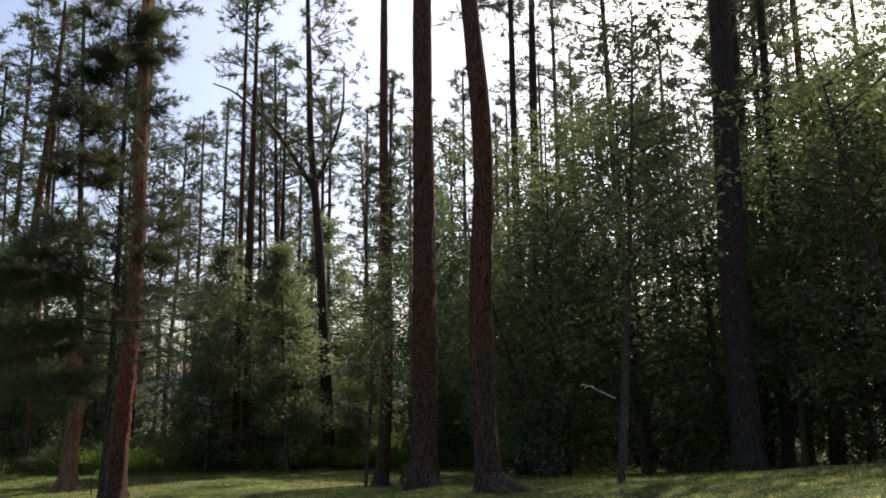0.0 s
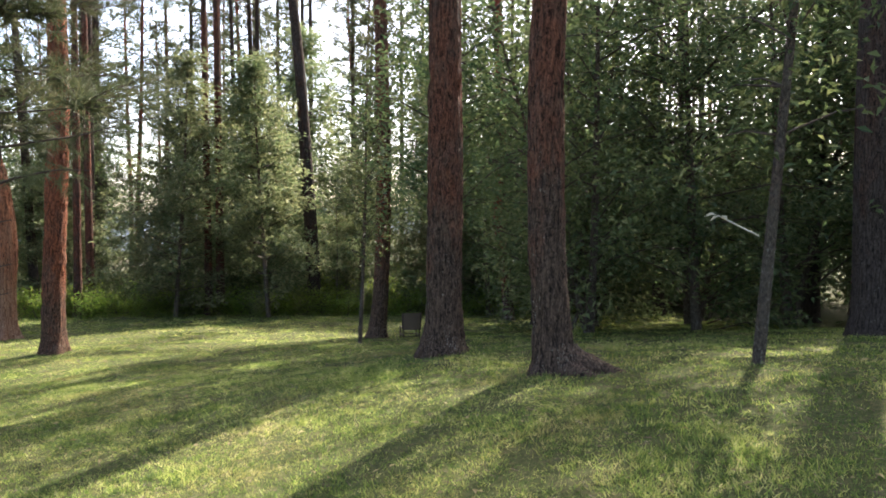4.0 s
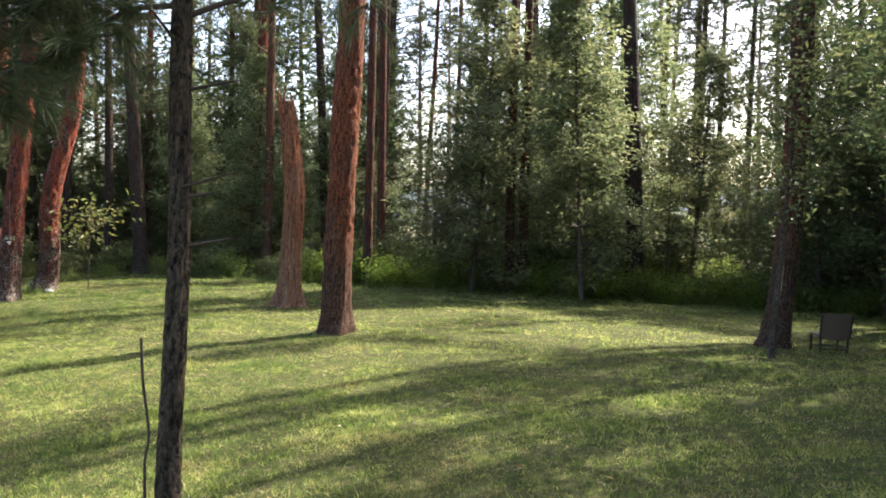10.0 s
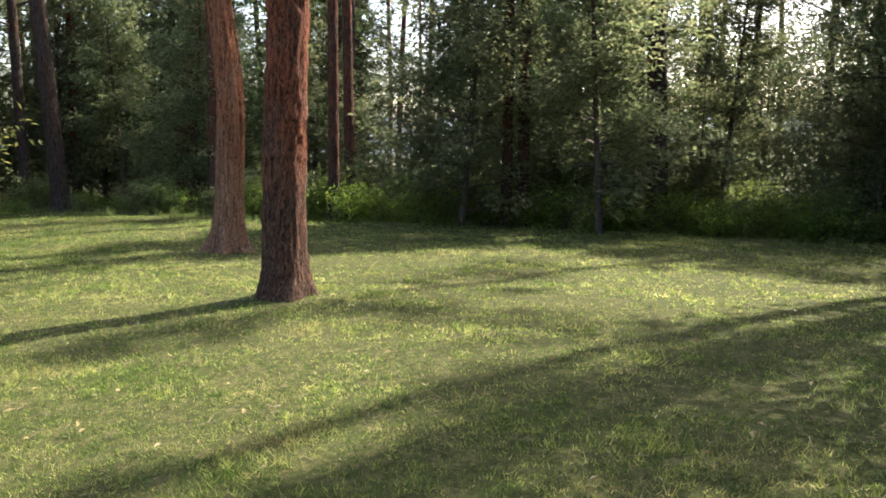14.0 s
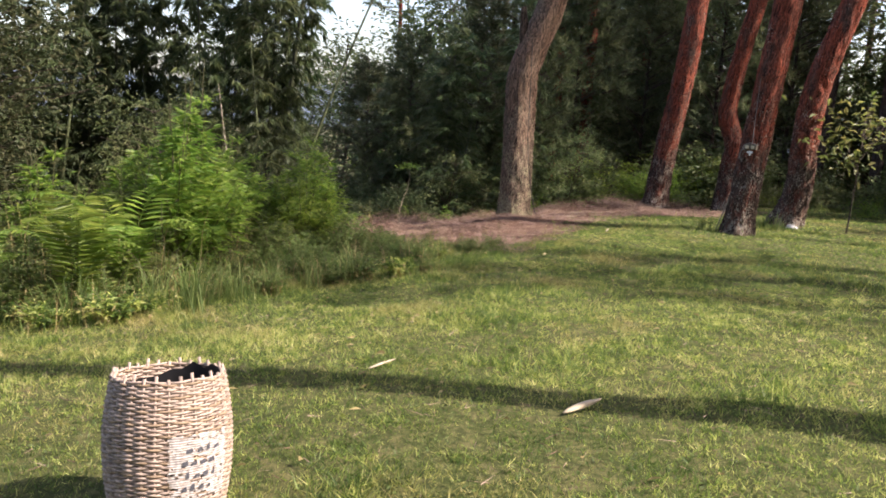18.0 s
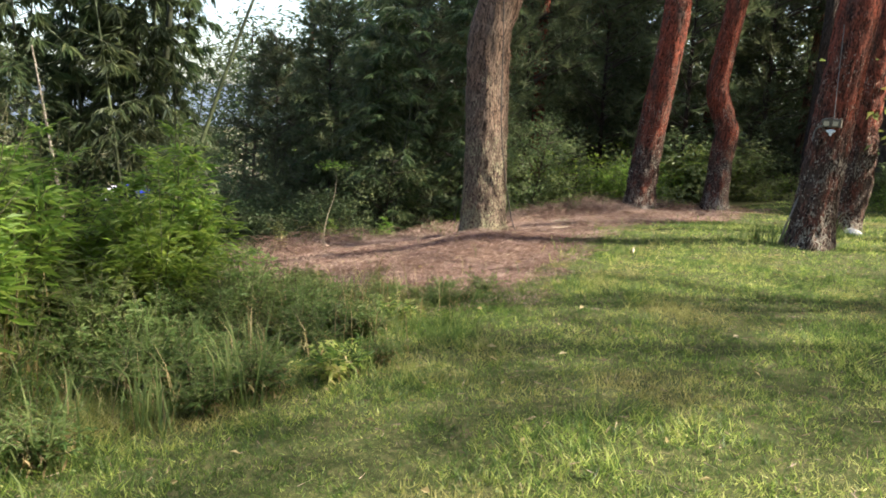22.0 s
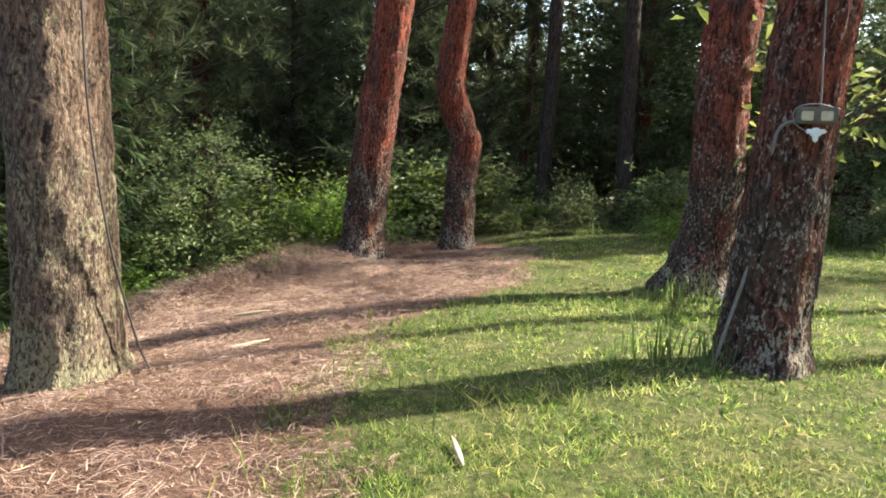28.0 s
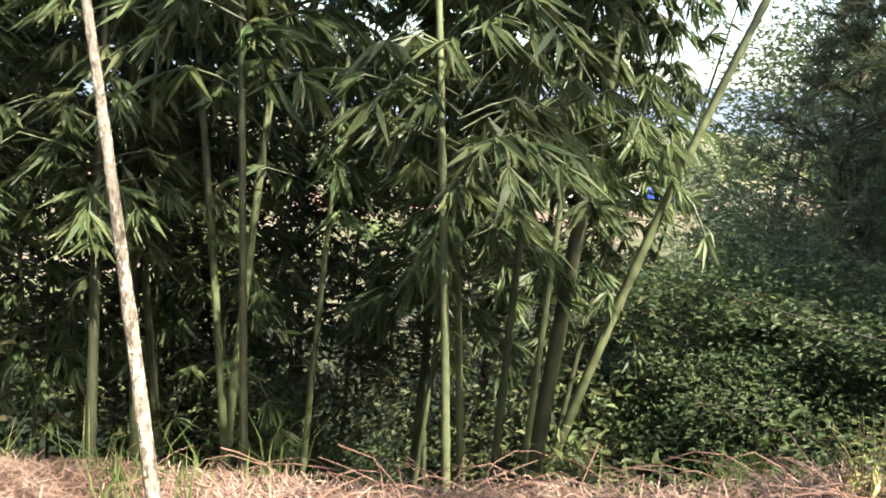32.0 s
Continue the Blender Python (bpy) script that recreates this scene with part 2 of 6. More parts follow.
def grass_blades():
    """Lawn blades: green to straw, in tufts and wider dry or lush patches."""
    m = Nodes("grass_blades")
    c = m.coords()
    info = m.tree.nodes.new("ShaderNodeNewGeometry")
    tuft, patch, wide = m.noise(c, 11, 3, 0.6), m.noise(c, 1.6, 4, 0.65), m.noise(c, 0.35, 2)
    t = m.math("ADD", m.math("MULTIPLY", m.math("SUBTRACT", tuft, 0.5), 1.8), m.math("MULTIPLY", m.math("SUBTRACT", patch, 0.5), 1.3))
    t = m.math("ADD", t, m.math("MULTIPLY", m.math("SUBTRACT", wide, 0.5), 0.6))
    t = m.math("ADD", t, m.math("SUBTRACT", m.math("MULTIPLY", info.outputs["Random Per Island"], 0.55), 0.0))
    at = m.node("ShaderNodeSeparateXYZ")
    m.put(at.inputs[0], c)
    lush = m.math("MINIMUM", m.math("MAXIMUM", m.math("MULTIPLY", m.math("ADD", at.outputs[0], 13.0), -0.25), 0.0), 1.0)
    t = m.math("SUBTRACT", t, m.math("MULTIPLY", lush, 0.16))
    col = m.ramp(t, (0.0, (0.045, 0.078, 0.017)), (0.22, (0.118, 0.170, 0.033)), (0.42, (0.235, 0.275, 0.064)), (0.62, (0.36, 0.36, 0.115)), (0.85, (0.50, 0.46, 0.21)))
    dead = m.math("ADD", m.noise(c, 0.8, 5, 0.7), m.math("MULTIPLY", info.outputs["Random Per Island"], 0.12))
    col = m.mix(m.ramp(dead, (0.60, GREY3(0)), (0.72, GREY3(0.5))), col, (0.24, 0.165, 0.08))
    m.done(col, 0.5, 0.3)
    thru = m.node("ShaderNodeBsdfTranslucent")
    gain = m.node("ShaderNodeHueSaturation", Value=1.9)
    m.put(gain.inputs["Color"], col), m.put(thru.inputs[0], gain.outputs[0])
    mixer = m.node("ShaderNodeMixShader", Fac=0.48)
    m.put(mixer.inputs[1], m.bsdf.outputs[0]), m.put(mixer.inputs[2], thru.outputs[0])
    m.put(m.out.inputs[0], mixer.outputs[0])
    return m.mat


GRASS = grass_blades()
STRAW = foliage("straw", (0.042, 0.022, 0.016), (0.165, 0.092, 0.066), (0.40, 0.29, 0.22), 0.1, 0.15)
HAY = foliage("hay", (0.11, 0.085, 0.03), (0.22, 0.17, 0.07), (0.40, 0.32, 0.16), 0.25, 0.2)
BRUSH = foliage("brush", (0.045, 0.026, 0.018), (0.12, 0.068, 0.046), (0.27, 0.17, 0.115), 0.0, 0.2)
CULM = plain("bamboo_culm", (0.065, 0.076, 0.034), 0.45, 0, 0.5, 6)
CULM_DRY = bark("bamboo_dry", (0.10, 0.08, 0.055), (0.36, 0.31, 0.24), (0.30, 0.24, 0.16), 0.60, (0.45, 0.40, 0.33), 0.56, 0.10, 0.0)
CULM_DARK = plain("bamboo_dark", (0.032, 0.036, 0.017), 0.5, 0, 0.5, 6)
WOOD_CHIP = plain("wood_chip", (0.33, 0.265, 0.18), 0.8, 0, 0.25, 30)
STONE = plain("stone", (0.34, 0.33, 0.30), 0.9, 0, 0.3, 8)
WICKER = plain("wicker", (0.26, 0.195, 0.155), 0.65, 0, 0.5, 40)
WICKER_DARK = plain("wicker_dark", (0.20, 0.14, 0.09), 0.7, 0, 0.35, 40)
BLACK_FILM = plain("black_film", (0.012, 0.012, 0.013), 0.35)
PAPER = plain("paper", (0.29, 0.262, 0.245), 0.85, 0, 0.5, 60)
INK = plain("ink", (0.05, 0.05, 0.06), 0.7)
CHAIR_CLOTH = plain("chair_cloth", (0.16, 0.13, 0.10), 0.85, 0, 0.2, 60)
CHAIR_WOOD = plain("chair_wood", (0.035, 0.025, 0.02), 0.5)
LAMP_CASE = plain("lamp_case", (0.13, 0.105, 0.075), 0.6, 0.2)
LAMP_GLASS = plain("lamp_glass", (0.48, 0.39, 0.25), 0.6, 0, 0.15)
WHITE_PLASTIC = plain("white_plastic", (0.72, 0.72, 0.70), 0.4, 0, 0.08)
CABLE_DARK = plain("cable_dark", (0.05, 0.04, 0.034), 0.7)
CABLE = plain("cable", (0.16, 0.14, 0.12), 0.6)
BLUE_PAINT = plain("blue_paint", (0.03, 0.06, 0.36), 0.4, 0, 0.15, 3)
WHITE_PAINT = plain("white_paint", (0.75, 0.75, 0.74), 0.4, 0, 0.08, 3)
RUBBER = plain("rubber", (0.02, 0.02, 0.02), 0.8)
WINDOW_DARK = plain("window_dark", (0.02, 0.025, 0.03), 0.1)
# blue haze of the distance is put into the ridges' colour
HILL_HAZED = plain("hill_hazed", (0.06, 0.078, 0.105), 0.95, 0, 0.15, 0.02)


def ground_material():
    m = Nodes("ground_cover")
    c = m.coords()
    fine, mid, wide = m.noise(c, 95, 5, 0.75), m.noise(c, 6, 4, 0.6), m.noise(c, 0.5, 4, 0.6)
    lawn = m.ramp(fine, (0.35, (0.020, 0.030, 0.008)), (0.52, (0.070, 0.080, 0.022)), (0.68, (0.20, 0.17, 0.075)))
    lawn = m.mix(m.ramp(mid, (0.42, GREY3(0)), (0.66, GREY3(0.5))), lawn, (0.17, 0.14, 0.065))
    tufts = m.noise(c, 21, 4, 0.7, 0.3)
    lawn = m.mix(m.ramp(tufts, (0.40, GREY3(0.75)), (0.60, GREY3(0))), lawn, (0.020, 0.030, 0.008))
    litter = m.ramp(fine, (0.3, (0.035, 0.019, 0.013)), (0.55, (0.13, 0.075, 0.052)), (0.75, (0.30, 0.20, 0.145)))
    litter = m.mix(m.ramp(mid, (0.4, GREY3(0)), (0.7, GREY3(0.55))), litter, (0.10, 0.052, 0.035))
    wood = m.ramp(fine, (0.3, (0.025, 0.03, 0.012)), (0.7, (0.09, 0.085, 0.04)))
    field = m.ramp(wide, (0.34, (0.035, 0.055, 0.016)), (0.48, (0.075, 0.075, 0.034)), (0.62, (0.13, 0.10, 0.07)))

    def mask(name):
        a = m.tree.nodes.new("ShaderNodeAttribute")
        a.attribute_name = name
        return a.outputs["Fac"]

    col = m.mix(mask("woodland"), lawn, wood)
    col = m.mix(mask("field"), col, field)
    edge = m.math("ADD", mask("litter"), m.math("MULTIPLY", m.math("SUBTRACT", mid, 0.5), 0.9))
    col = m.mix(m.ramp(edge, (0.4, GREY3(0)), (0.6, GREY3(1))), col, litter)
    earth = m.ramp(fine, (0.3, (0.09, 0.052, 0.035)), (0.7, (0.19, 0.125, 0.09)))
    col = m.mix(mask("earth"), col, earth)
    m.bump(m.math("ADD", fine, mid), 0.6, 0.03)
    return m.done(col, 0.95, 0.1)


GROUND = ground_material()


# ---- shapes ----
def mesh(name, verts, faces, mat, smooth=True):
    """A mesh from arrays; all the faces have the same number of corners."""
    verts, faces = np.asarray(verts, np.float32), np.asarray(faces, np.int32)
    me = bpy.data.meshes.new(name)
    me.vertices.add(len(verts)), me.loops.add(faces.size), me.polygons.add(len(faces))
    me.vertices.foreach_set("co", verts.ravel())
    me.loops.foreach_set("vertex_index", faces.ravel())
    me.polygons.foreach_set("loop_start", np.arange(0, faces.size, faces.shape[1], dtype=np.int32))
    me.polygons.foreach_set("use_smooth", np.full(len(faces), smooth))
    me.update(calc_edges=True)
    me.materials.append(mat)
    return me


def part(name, data, material=None, parent=None, label=""):
    """Links a bmesh or a mesh as one object under a thing or a part."""
    if isinstance(data, bmesh.types.BMesh):
        me = bpy.data.meshes.new(name)
        data.to_mesh(me)
        data.free()
        data = me
    if material is not None and not data.materials:
        data.materials.append(material)
    ob = new(name, data)
    ob.parent = parent
    return tagged(ob, label)


def thing(name, place, label, category, group="", kind="", turn=0.0):
    ob = new(name)
    ob.empty_display_size = 0.2
    ob.matrix_world = pose(*place, 0, 0, turn)
    return tagged(ob, label, category, group, kind)


def lattice(nu, nv, seed):
    return np.random.default_rng(seed).random((nv, nu))


def value_noise(u, v, grid):
    """Smooth noise that wraps in u. u and v count cells of the grid."""
    nv, nu = grid.shape
    iu, iv = np.floor(u).astype(int), np.floor(v).astype(int)
    fu, fv = u - iu, v - iv
    fu, fv = fu * fu * (3 - 2 * fu), fv * fv * (3 - 2 * fv)
    g = lambda a, b: grid[b % nv, a % nu]
    return (g(iu, iv) * (1 - fu) + g(iu + 1, iv) * fu) * (1 - fv) + (g(iu, iv + 1) * (1 - fu) + g(iu + 1, iv + 1) * fu) * fv


def smooth_path(points, step):
    """Points along a smooth curve through the given ones."""
    p = np.asarray(points, float)
    p = np.vstack([2 * p[0] - p[1], p, 2 * p[-1] - p[-2]])
    out = []
    for i in range(1, len(p) - 2):
        n = max(1, int(np.linalg.norm(p[i + 1] - p[i]) / step))
        t = np.linspace(0, 1, n, endpoint=False)[:, None]
        a, b, c, d = p[i - 1], p[i], p[i + 1], p[i + 2]
        out.append(0.5 * (2 * b + (c - a) * t + (2 * a - 5 * b + 4 * c - d) * t**2 + (3 * b - a - 3 * c + d) * t**3))
    return np.vstack(out + [p[-2:-1]])


def tube(path, radius, sides, shape=None, cap=False):
    """Vertices and quads of a tube along path. shape(angle, i) scales the radius."""
    path, n = np.asarray(path, float), len(path)
    radius = np.broadcast_to(np.asarray(radius, float), (n,))
    tan = np.gradient(path, axis=0)
    tan /= np.linalg.norm(tan, axis=1)[:, None] + 1e-9
    ref = np.array([1.0, 0, 0]) if abs(tan[0][0]) < 0.8 else np.array([0, 1.0, 0])
    a = np.cross(np.cross(tan, ref), tan)
    a /= np.linalg.norm(a, axis=1)[:, None] + 1e-9
    b = np.cross(tan, a)
    ang = np.arange(sides) * 2 * np.pi / sides
    r = radius[:, None] * (np.ones((n, sides)) if shape is None else shape(ang[None, :], np.arange(n)[:, None]))
    v = path[:, None, :] + r[..., None] * (np.cos(ang)[None, :, None] * a[:, None, :] + np.sin(ang)[None, :, None] * b[:, None, :])
    i, j = np.meshgrid(np.arange(n - 1), np.arange(sides), indexing="ij")
    k = (j + 1) % sides
    f = np.stack([i * sides + j, i * sides + k, (i + 1) * sides + k, (i + 1) * sides + j], -1).reshape(-1, 4)
    v = v.reshape(-1, 3)
    if cap:
        for ring, centre in ((0, path[0]), (n - 1, path[-1])):
            v = np.vstack([v, centre[None]])
            c, js = len(v) - 1, np.arange(0, sides, 2)
            tri = np.stack([np.full(len(js), c), ring * sides + js, ring * sides + (js + 1) % sides, ring * sides + (js + 2) % sides], -1)
            f = np.vstack([f, tri if ring else tri[:, ::-1]])
    return v, f


class Pile:
    """Collects tubes and sheets into one mesh."""

    def __init__(self):
        self.v, self.f, self.n = [], [], 0

    def add(self, v, f):
        self.v.append(np.asarray(v, float)), self.f.append(np.asarray(f) + self.n)
        self.n += len(v)

    def mesh(self, name, mat, smooth=True):
        return mesh(name, np.vstack(self.v), np.vstack(self.f), mat, smooth)


def unit(v):
    return v / (np.linalg.norm(v, axis=-1, keepdims=True) + 1e-9)


def leaf_sheet(base, way, length, width, r, fold=0.25, wide_at=0.45):
    """Leaves as folded quads: base, side, tip, side."""
    n = len(base)
    way = unit(way)
    side = unit(np.cross(way, unit(r.normal(size=(n, 3)) * (0.5, 0.5, 0.2) + (0, 0, 1))))
    up = np.cross(side, way)
    length, width = np.broadcast_to(length, (n,))[:, None], np.broadcast_to(width, (n,))[:, None]
    mid = base + way * length * wide_at
    v = np.stack([base, mid - side * width / 2 + up * width * fold, base + way * length - up * length * 0.12, mid + side * width / 2 + up * width * fold], 1)
    return v.reshape(-1, 3), np.arange(n * 4).reshape(-1, 4)


def blade_sheet(base, way, length, width, r, bend=0.25):
    """Narrow blades, one triangle each."""
    n = len(base)
    way = unit(way)
    side = unit(np.cross(way, r.normal(size=(n, 3))))
    length, width = np.broadcast_to(length, (n,))[:, None], np.broadcast_to(width, (n,))[:, None]
    tip = base + way * length
    v = np.stack([base - side * width / 2, base + side * width / 2, tip], 1)
    return v.reshape(-1, 3), np.arange(n * 3).reshape(-1, 3)


def box_mesh(bm, centre, size, turn=None, bevel=0.0):
    m = Matrix.Translation(centre) @ (turn.to_4x4() if turn is not None else Matrix()) @ Matrix.Diagonal((*size, 1))
    made = bmesh.ops.create_cube(bm, size=1, matrix=m)
    if bevel:
        edges = list({e for v in made["verts"] for e in v.link_edges})
        bmesh.ops.bevel(bm, geom=edges, offset=bevel, segments=2, affect="EDGES")


def box_part(name, centre, size, material, parent, label="", bevel=0.004, turn=None):
    bm = bmesh.new()
    box_mesh(bm, centre, size, turn, bevel)
    return part(name, bm, material, parent, label)


# ---- the lie of the land ----
LAND = (0.0494, 2.5069, 0.1242, -0.1983, -1.6834, -0.4583, 0.0115, 0.0539, 0.2686, 0.0747)
LITTER = np.array([(-17.2, 18.55), (-17.9, 19.1), (-18.8, 20.1), (-20.0, 21.3), (-20.8, 22.3), (-21.3, 24.8), (-22.4, 26.6), (-23.8, 28.6), (-25.6, 29.4),
                   (-26.4, 27.0), (-25.2, 22.0), (-24.8, 18.5), (-24.0, 15.7), (-24.2, 12.5), (-22.5, 12.8), (-21.2, 14.6), (-21.7, 15.9), (-20.7, 16.5), (-19.3, 16.95), (-18.3, 17.65)])


def inside(x, y, poly):
    """Signed distance to a polygon's edge, positive inside."""
    x, y = np.asarray(x, float), np.asarray(y, float)
    best, odd = np.full(x.shape, 1e9), np.zeros(x.shape, bool)
    for (ax, ay), (bx, by) in zip(poly, np.roll(poly, -1, 0)):
        dx, dy = bx - ax, by - ay
        t = np.clip(((x - ax) * dx + (y - ay) * dy) / (dx * dx + dy * dy), 0, 1)
        best = np.minimum(best, np.hypot(x - ax - t * dx, y - ay - t * dy))
        odd ^= ((ay > y) != (by > y)) & (x < dx * (y - ay) / (dy + 1e-12) + ax)
    return np.where(odd, best, -best)


def bank(y):
    """The x of the bank's edge."""
    return np.interp(y, (8, 13, 16, 17, 19, 21, 24, 26, 30, 40), (-23.6, -23.3, -22.9, -23.0, -23.9, -24.4, -25.0, -26.0, -26.8, -28.0))


WAVES = lattice(61, 61, 3)


def land(x, y):
    x, y = np.asarray(x, float), np.asarray(y, float)
    low = np.clip((-x - 3) / 12, 0, 1) * 11
    a, b = np.clip(x, -25.5, 9) / 10, np.clip(np.maximum(y, low), 0, 38) / 10
    z = sum(k * q for k, q in zip(LAND, (1, a, b, a * a, a * b, b * b, a**3, a * a * b, a * b * b, b**3)))
    z = z + 0.2 * np.exp(-((x - 0.2) ** 2 + (y - 13.3) ** 2) / 12.5) + 0.12 * np.exp(-((x + 20) ** 2 + (y - 21.5) ** 2) / 12.5)
    z = z - 0.13 * np.exp(-((x + 1.4) ** 2 + (y - 23.0) ** 2) / 6.0)
    z = z - 0.26 * np.exp(-((x + 24.3) ** 2 / 2.5 + (y - 20.8) ** 2 / 7.0))
    z = z - 0.27 * np.exp(-((x + 25.4) ** 2 + (y - 27.5) ** 2) / 5.0)
    z = z + 0.16 * np.exp(-((x + 20.6) ** 2 + (y - 19.9) ** 2) / 0.5)
    d = np.maximum(bank(y) - x, 0)
    steep = np.interp(y, (24, 34), (1, 0.25))
    z = z - steep * 3.6 * (1 - np.exp(-d / 3.5)) - 0.075 * np.minimum(d, 120) 
    heap = np.exp(-((bank(y) + 0.45 - x) ** 2) / 0.30) * np.clip((y - 12) / 3, 0, 1) * np.clip((29 - y) / 2, 0, 1)
    z = z + heap * (0.02 + 0.14 * value_noise(x * 1.1, y * 1.1, WAVES)) * np.clip((y - 15.5) / 2.5, 0.15, 1)
    return z + 0.06 * (value_noise(x * 0.8, y * 0.8, WAVES) - 0.5) + 0.025 * (value_noise(x * 3.1, y * 3.1, WAVES) - 0.5)


def ground_at(x, y):
    return float(land(x, y))


def build_ground():
    near = np.arange(0, 1.0001, 1 / 150)
    xs = np.concatenate([-30 - np.geomspace(1500, 0.6, 60), -30 + near * 44, 14 + np.geomspace(0.5, 1500, 50)])
    ys = np.concatenate([-4 - np.geomspace(1500, 0.6, 50), -4 + near * 42, 38 + np.geomspace(0.5, 1500, 50)])
    gx, gy = np.meshgrid(xs, ys)
    gz = land(gx, gy)
    v = np.stack([gx, gy, gz], -1).reshape(-1, 3)
    n, m = len(xs), len(ys)
    j, i = np.meshgrid(np.arange(m - 1), np.arange(n - 1), indexing="ij")
    f = np.stack([j * n + i, j * n + i + 1, (j + 1) * n + i + 1, (j + 1) * n + i], -1).reshape(-1, 4)
    me = mesh("ground", v, f, GROUND)
    x, y = v[:, 0], v[:, 1]
    masks = {
        "litter": np.clip(0.5 + inside(x, y, LITTER) / 0.9, 0, 1),
        "woodland": np.clip((y - 30.5 + 0.25 * np.maximum(-x - 20, 0)) / 3, 0, 1) + np.clip((x - 11) / 6, 0, 1) + np.clip((-y - 5) / 5, 0, 1),
        "field": np.clip((bank(y) - 14 - x) / 10, 0, 1),
        "earth": np.clip(1 - np.abs(bank(y) - x - 78) / 26, 0, 1) * np.clip((value_noise(x * 0.11, y * 0.11, WAVES) - 0.2) * 4, 0, 1),
    }
    for name, values in masks.items():
        me.attributes.new(name, "FLOAT", "POINT").data.foreach_set("value", np.clip(values, 0, 1).astype(np.float32))
    ob = new("ground", me)
    return tagged(ob, "gently sloping lawn that falls over a bank to fields", "ground", kind="structure")


build_ground()


# ---- trees ----
def trunk_mesh(name, points, diameter, mat, near=True, flare=0.5, seed=1, rough=0.16, top=0.35, reach=4.5):
    """A tapered trunk through the given points, with furrowed bark and a flared foot."""
    path = smooth_path(points, 0.06 if near else 0.5)
    if near:
        keep = np.r_[np.where(path[:, 2] < reach)[0], np.where(path[:, 2] >= reach)[0][::7]]
        path = path[keep]
    high = path[-1, 2]
    z = path[:, 2]
    r = diameter / 2 * (1 + (top - 1) * np.clip(z / high, 0, 1)) * (1 + flare * np.exp(-np.maximum(z, 0) / 0.22))
    sides = 60 if near else 9
    g1, g2, g3 = lattice(22, 97, seed), lattice(7, 31, seed + 1), lattice(44, 211, seed + 2)

    def shape(ang, i):
        u, h = ang / (2 * np.pi), z[i]
        w = 0.6 * value_noise(u * 7, h * 1.5, g2)
        ridge = 1 - np.abs(2 * value_noise((u * 22 + w) % 22, h * 5.5, g1) - 1)
        foot = np.exp(-np.maximum(h, 0) / 0.25) * flare * (0.6 * np.cos(5 * ang + seed) + 0.4 * np.cos(3 * ang + 2 * seed)) * 0.35
        return 1 + rough * (ridge - 0.5) + rough * 0.5 * (value_noise(u * 44, h * 16, g3) - 0.5) + 0.12 * (value_noise(u * 7, h * 0.8, g2) - 0.5) + foot

    v, f = tube(path, r, sides, shape if near else None)
    return mesh(name, v, f, mat)


def pine_branches(seed, low, high, count, reach, tufts, needle, width, spread=0.75, per=13, droop=0.0, thick=1.0):
    """Branches with tufts of needles, from low to high on a straight stem."""
    r = np.random.default_rng(seed)
    wood, bases, ways, sizes = Pile(), [], [], []
    for k in range(count):
        t = (k + r.random()) / count
        h = low + (high - low) * t
        ln = reach * (1 - 0.75 * t**1.5) * r.uniform(0.55, 1.1)
        az = r.uniform(0, 2 * np.pi)
        out = np.array([np.cos(az), np.sin(az), 0])
        rise = r.uniform(-0.12, 0.35) + 0.5 * t
        pts = [np.array([0, 0, h]) + out * ln * s + np.array([0, 0, rise * ln * s - droop * ln * s * s + 0.10 * ln * s**3]) + r.normal(size=3) * 0.05 * ln * s for s in (0, 0.35, 0.7, 1.0)]
        path = smooth_path(pts, ln / 4)
        wood.add(*tube(path, np.linspace(0.012 + 0.010 * ln, 0.006, len(path)) * thick, 4))
        for _ in range(tufts):
            s = 1 - r.random() ** 1.6 * 0.75
            p = path[min(int(s * (len(path) - 1)), len(path) - 1)]
            twig = unit(out * r.uniform(0.2, 1) + r.normal(size=3) * (0.7, 0.7, 0.35) + np.array([0, 0, 0.25]))
            q = p + twig * r.uniform(0.15, 0.28 * ln + 0.2)
            if r.random() < 0.35:
                wood.add(*tube(np.stack([p, (p + q) / 2 + (0, 0, 0.03), q]), (0.009, 0.007, 0.004), 3))
            bases.append(q), ways.append(twig), sizes.append(r.uniform(0.75, 1.25))
    b, w, s = np.array(bases), np.array(ways), np.array(sizes)
    n = len(b)
    start = np.repeat(b, per, 0) - np.repeat(w, per, 0) * r.uniform(0, 0.22, (n * per, 1))
    way = np.repeat(w, per, 0) + r.normal(size=(n * per, 3)) * spread
    leaves = blade_sheet(start, way, needle * np.repeat(s, per) * r.uniform(0.7, 1.2, n * per), width, r)
    return wood, leaves


CROWNS = []
for _k, (_low, _count, _reach) in enumerate(((8.0, 50, 3.2), (11.0, 42, 3.0), (5.0, 60, 2.9), (12.5, 36, 3.4), (13.0, 34, 4.2), (17.0, 16, 2.3))):
    _w, _l = pine_branches(40 + _k, _low, 23.0, _count, _reach, 14 if _k in (3, 4) else 11, 0.36, 0.046, per=10)
    CROWNS.append((_w.mesh("pine_branches", TWIG), mesh("pine_crown", *_l, NEEDLES, False)))


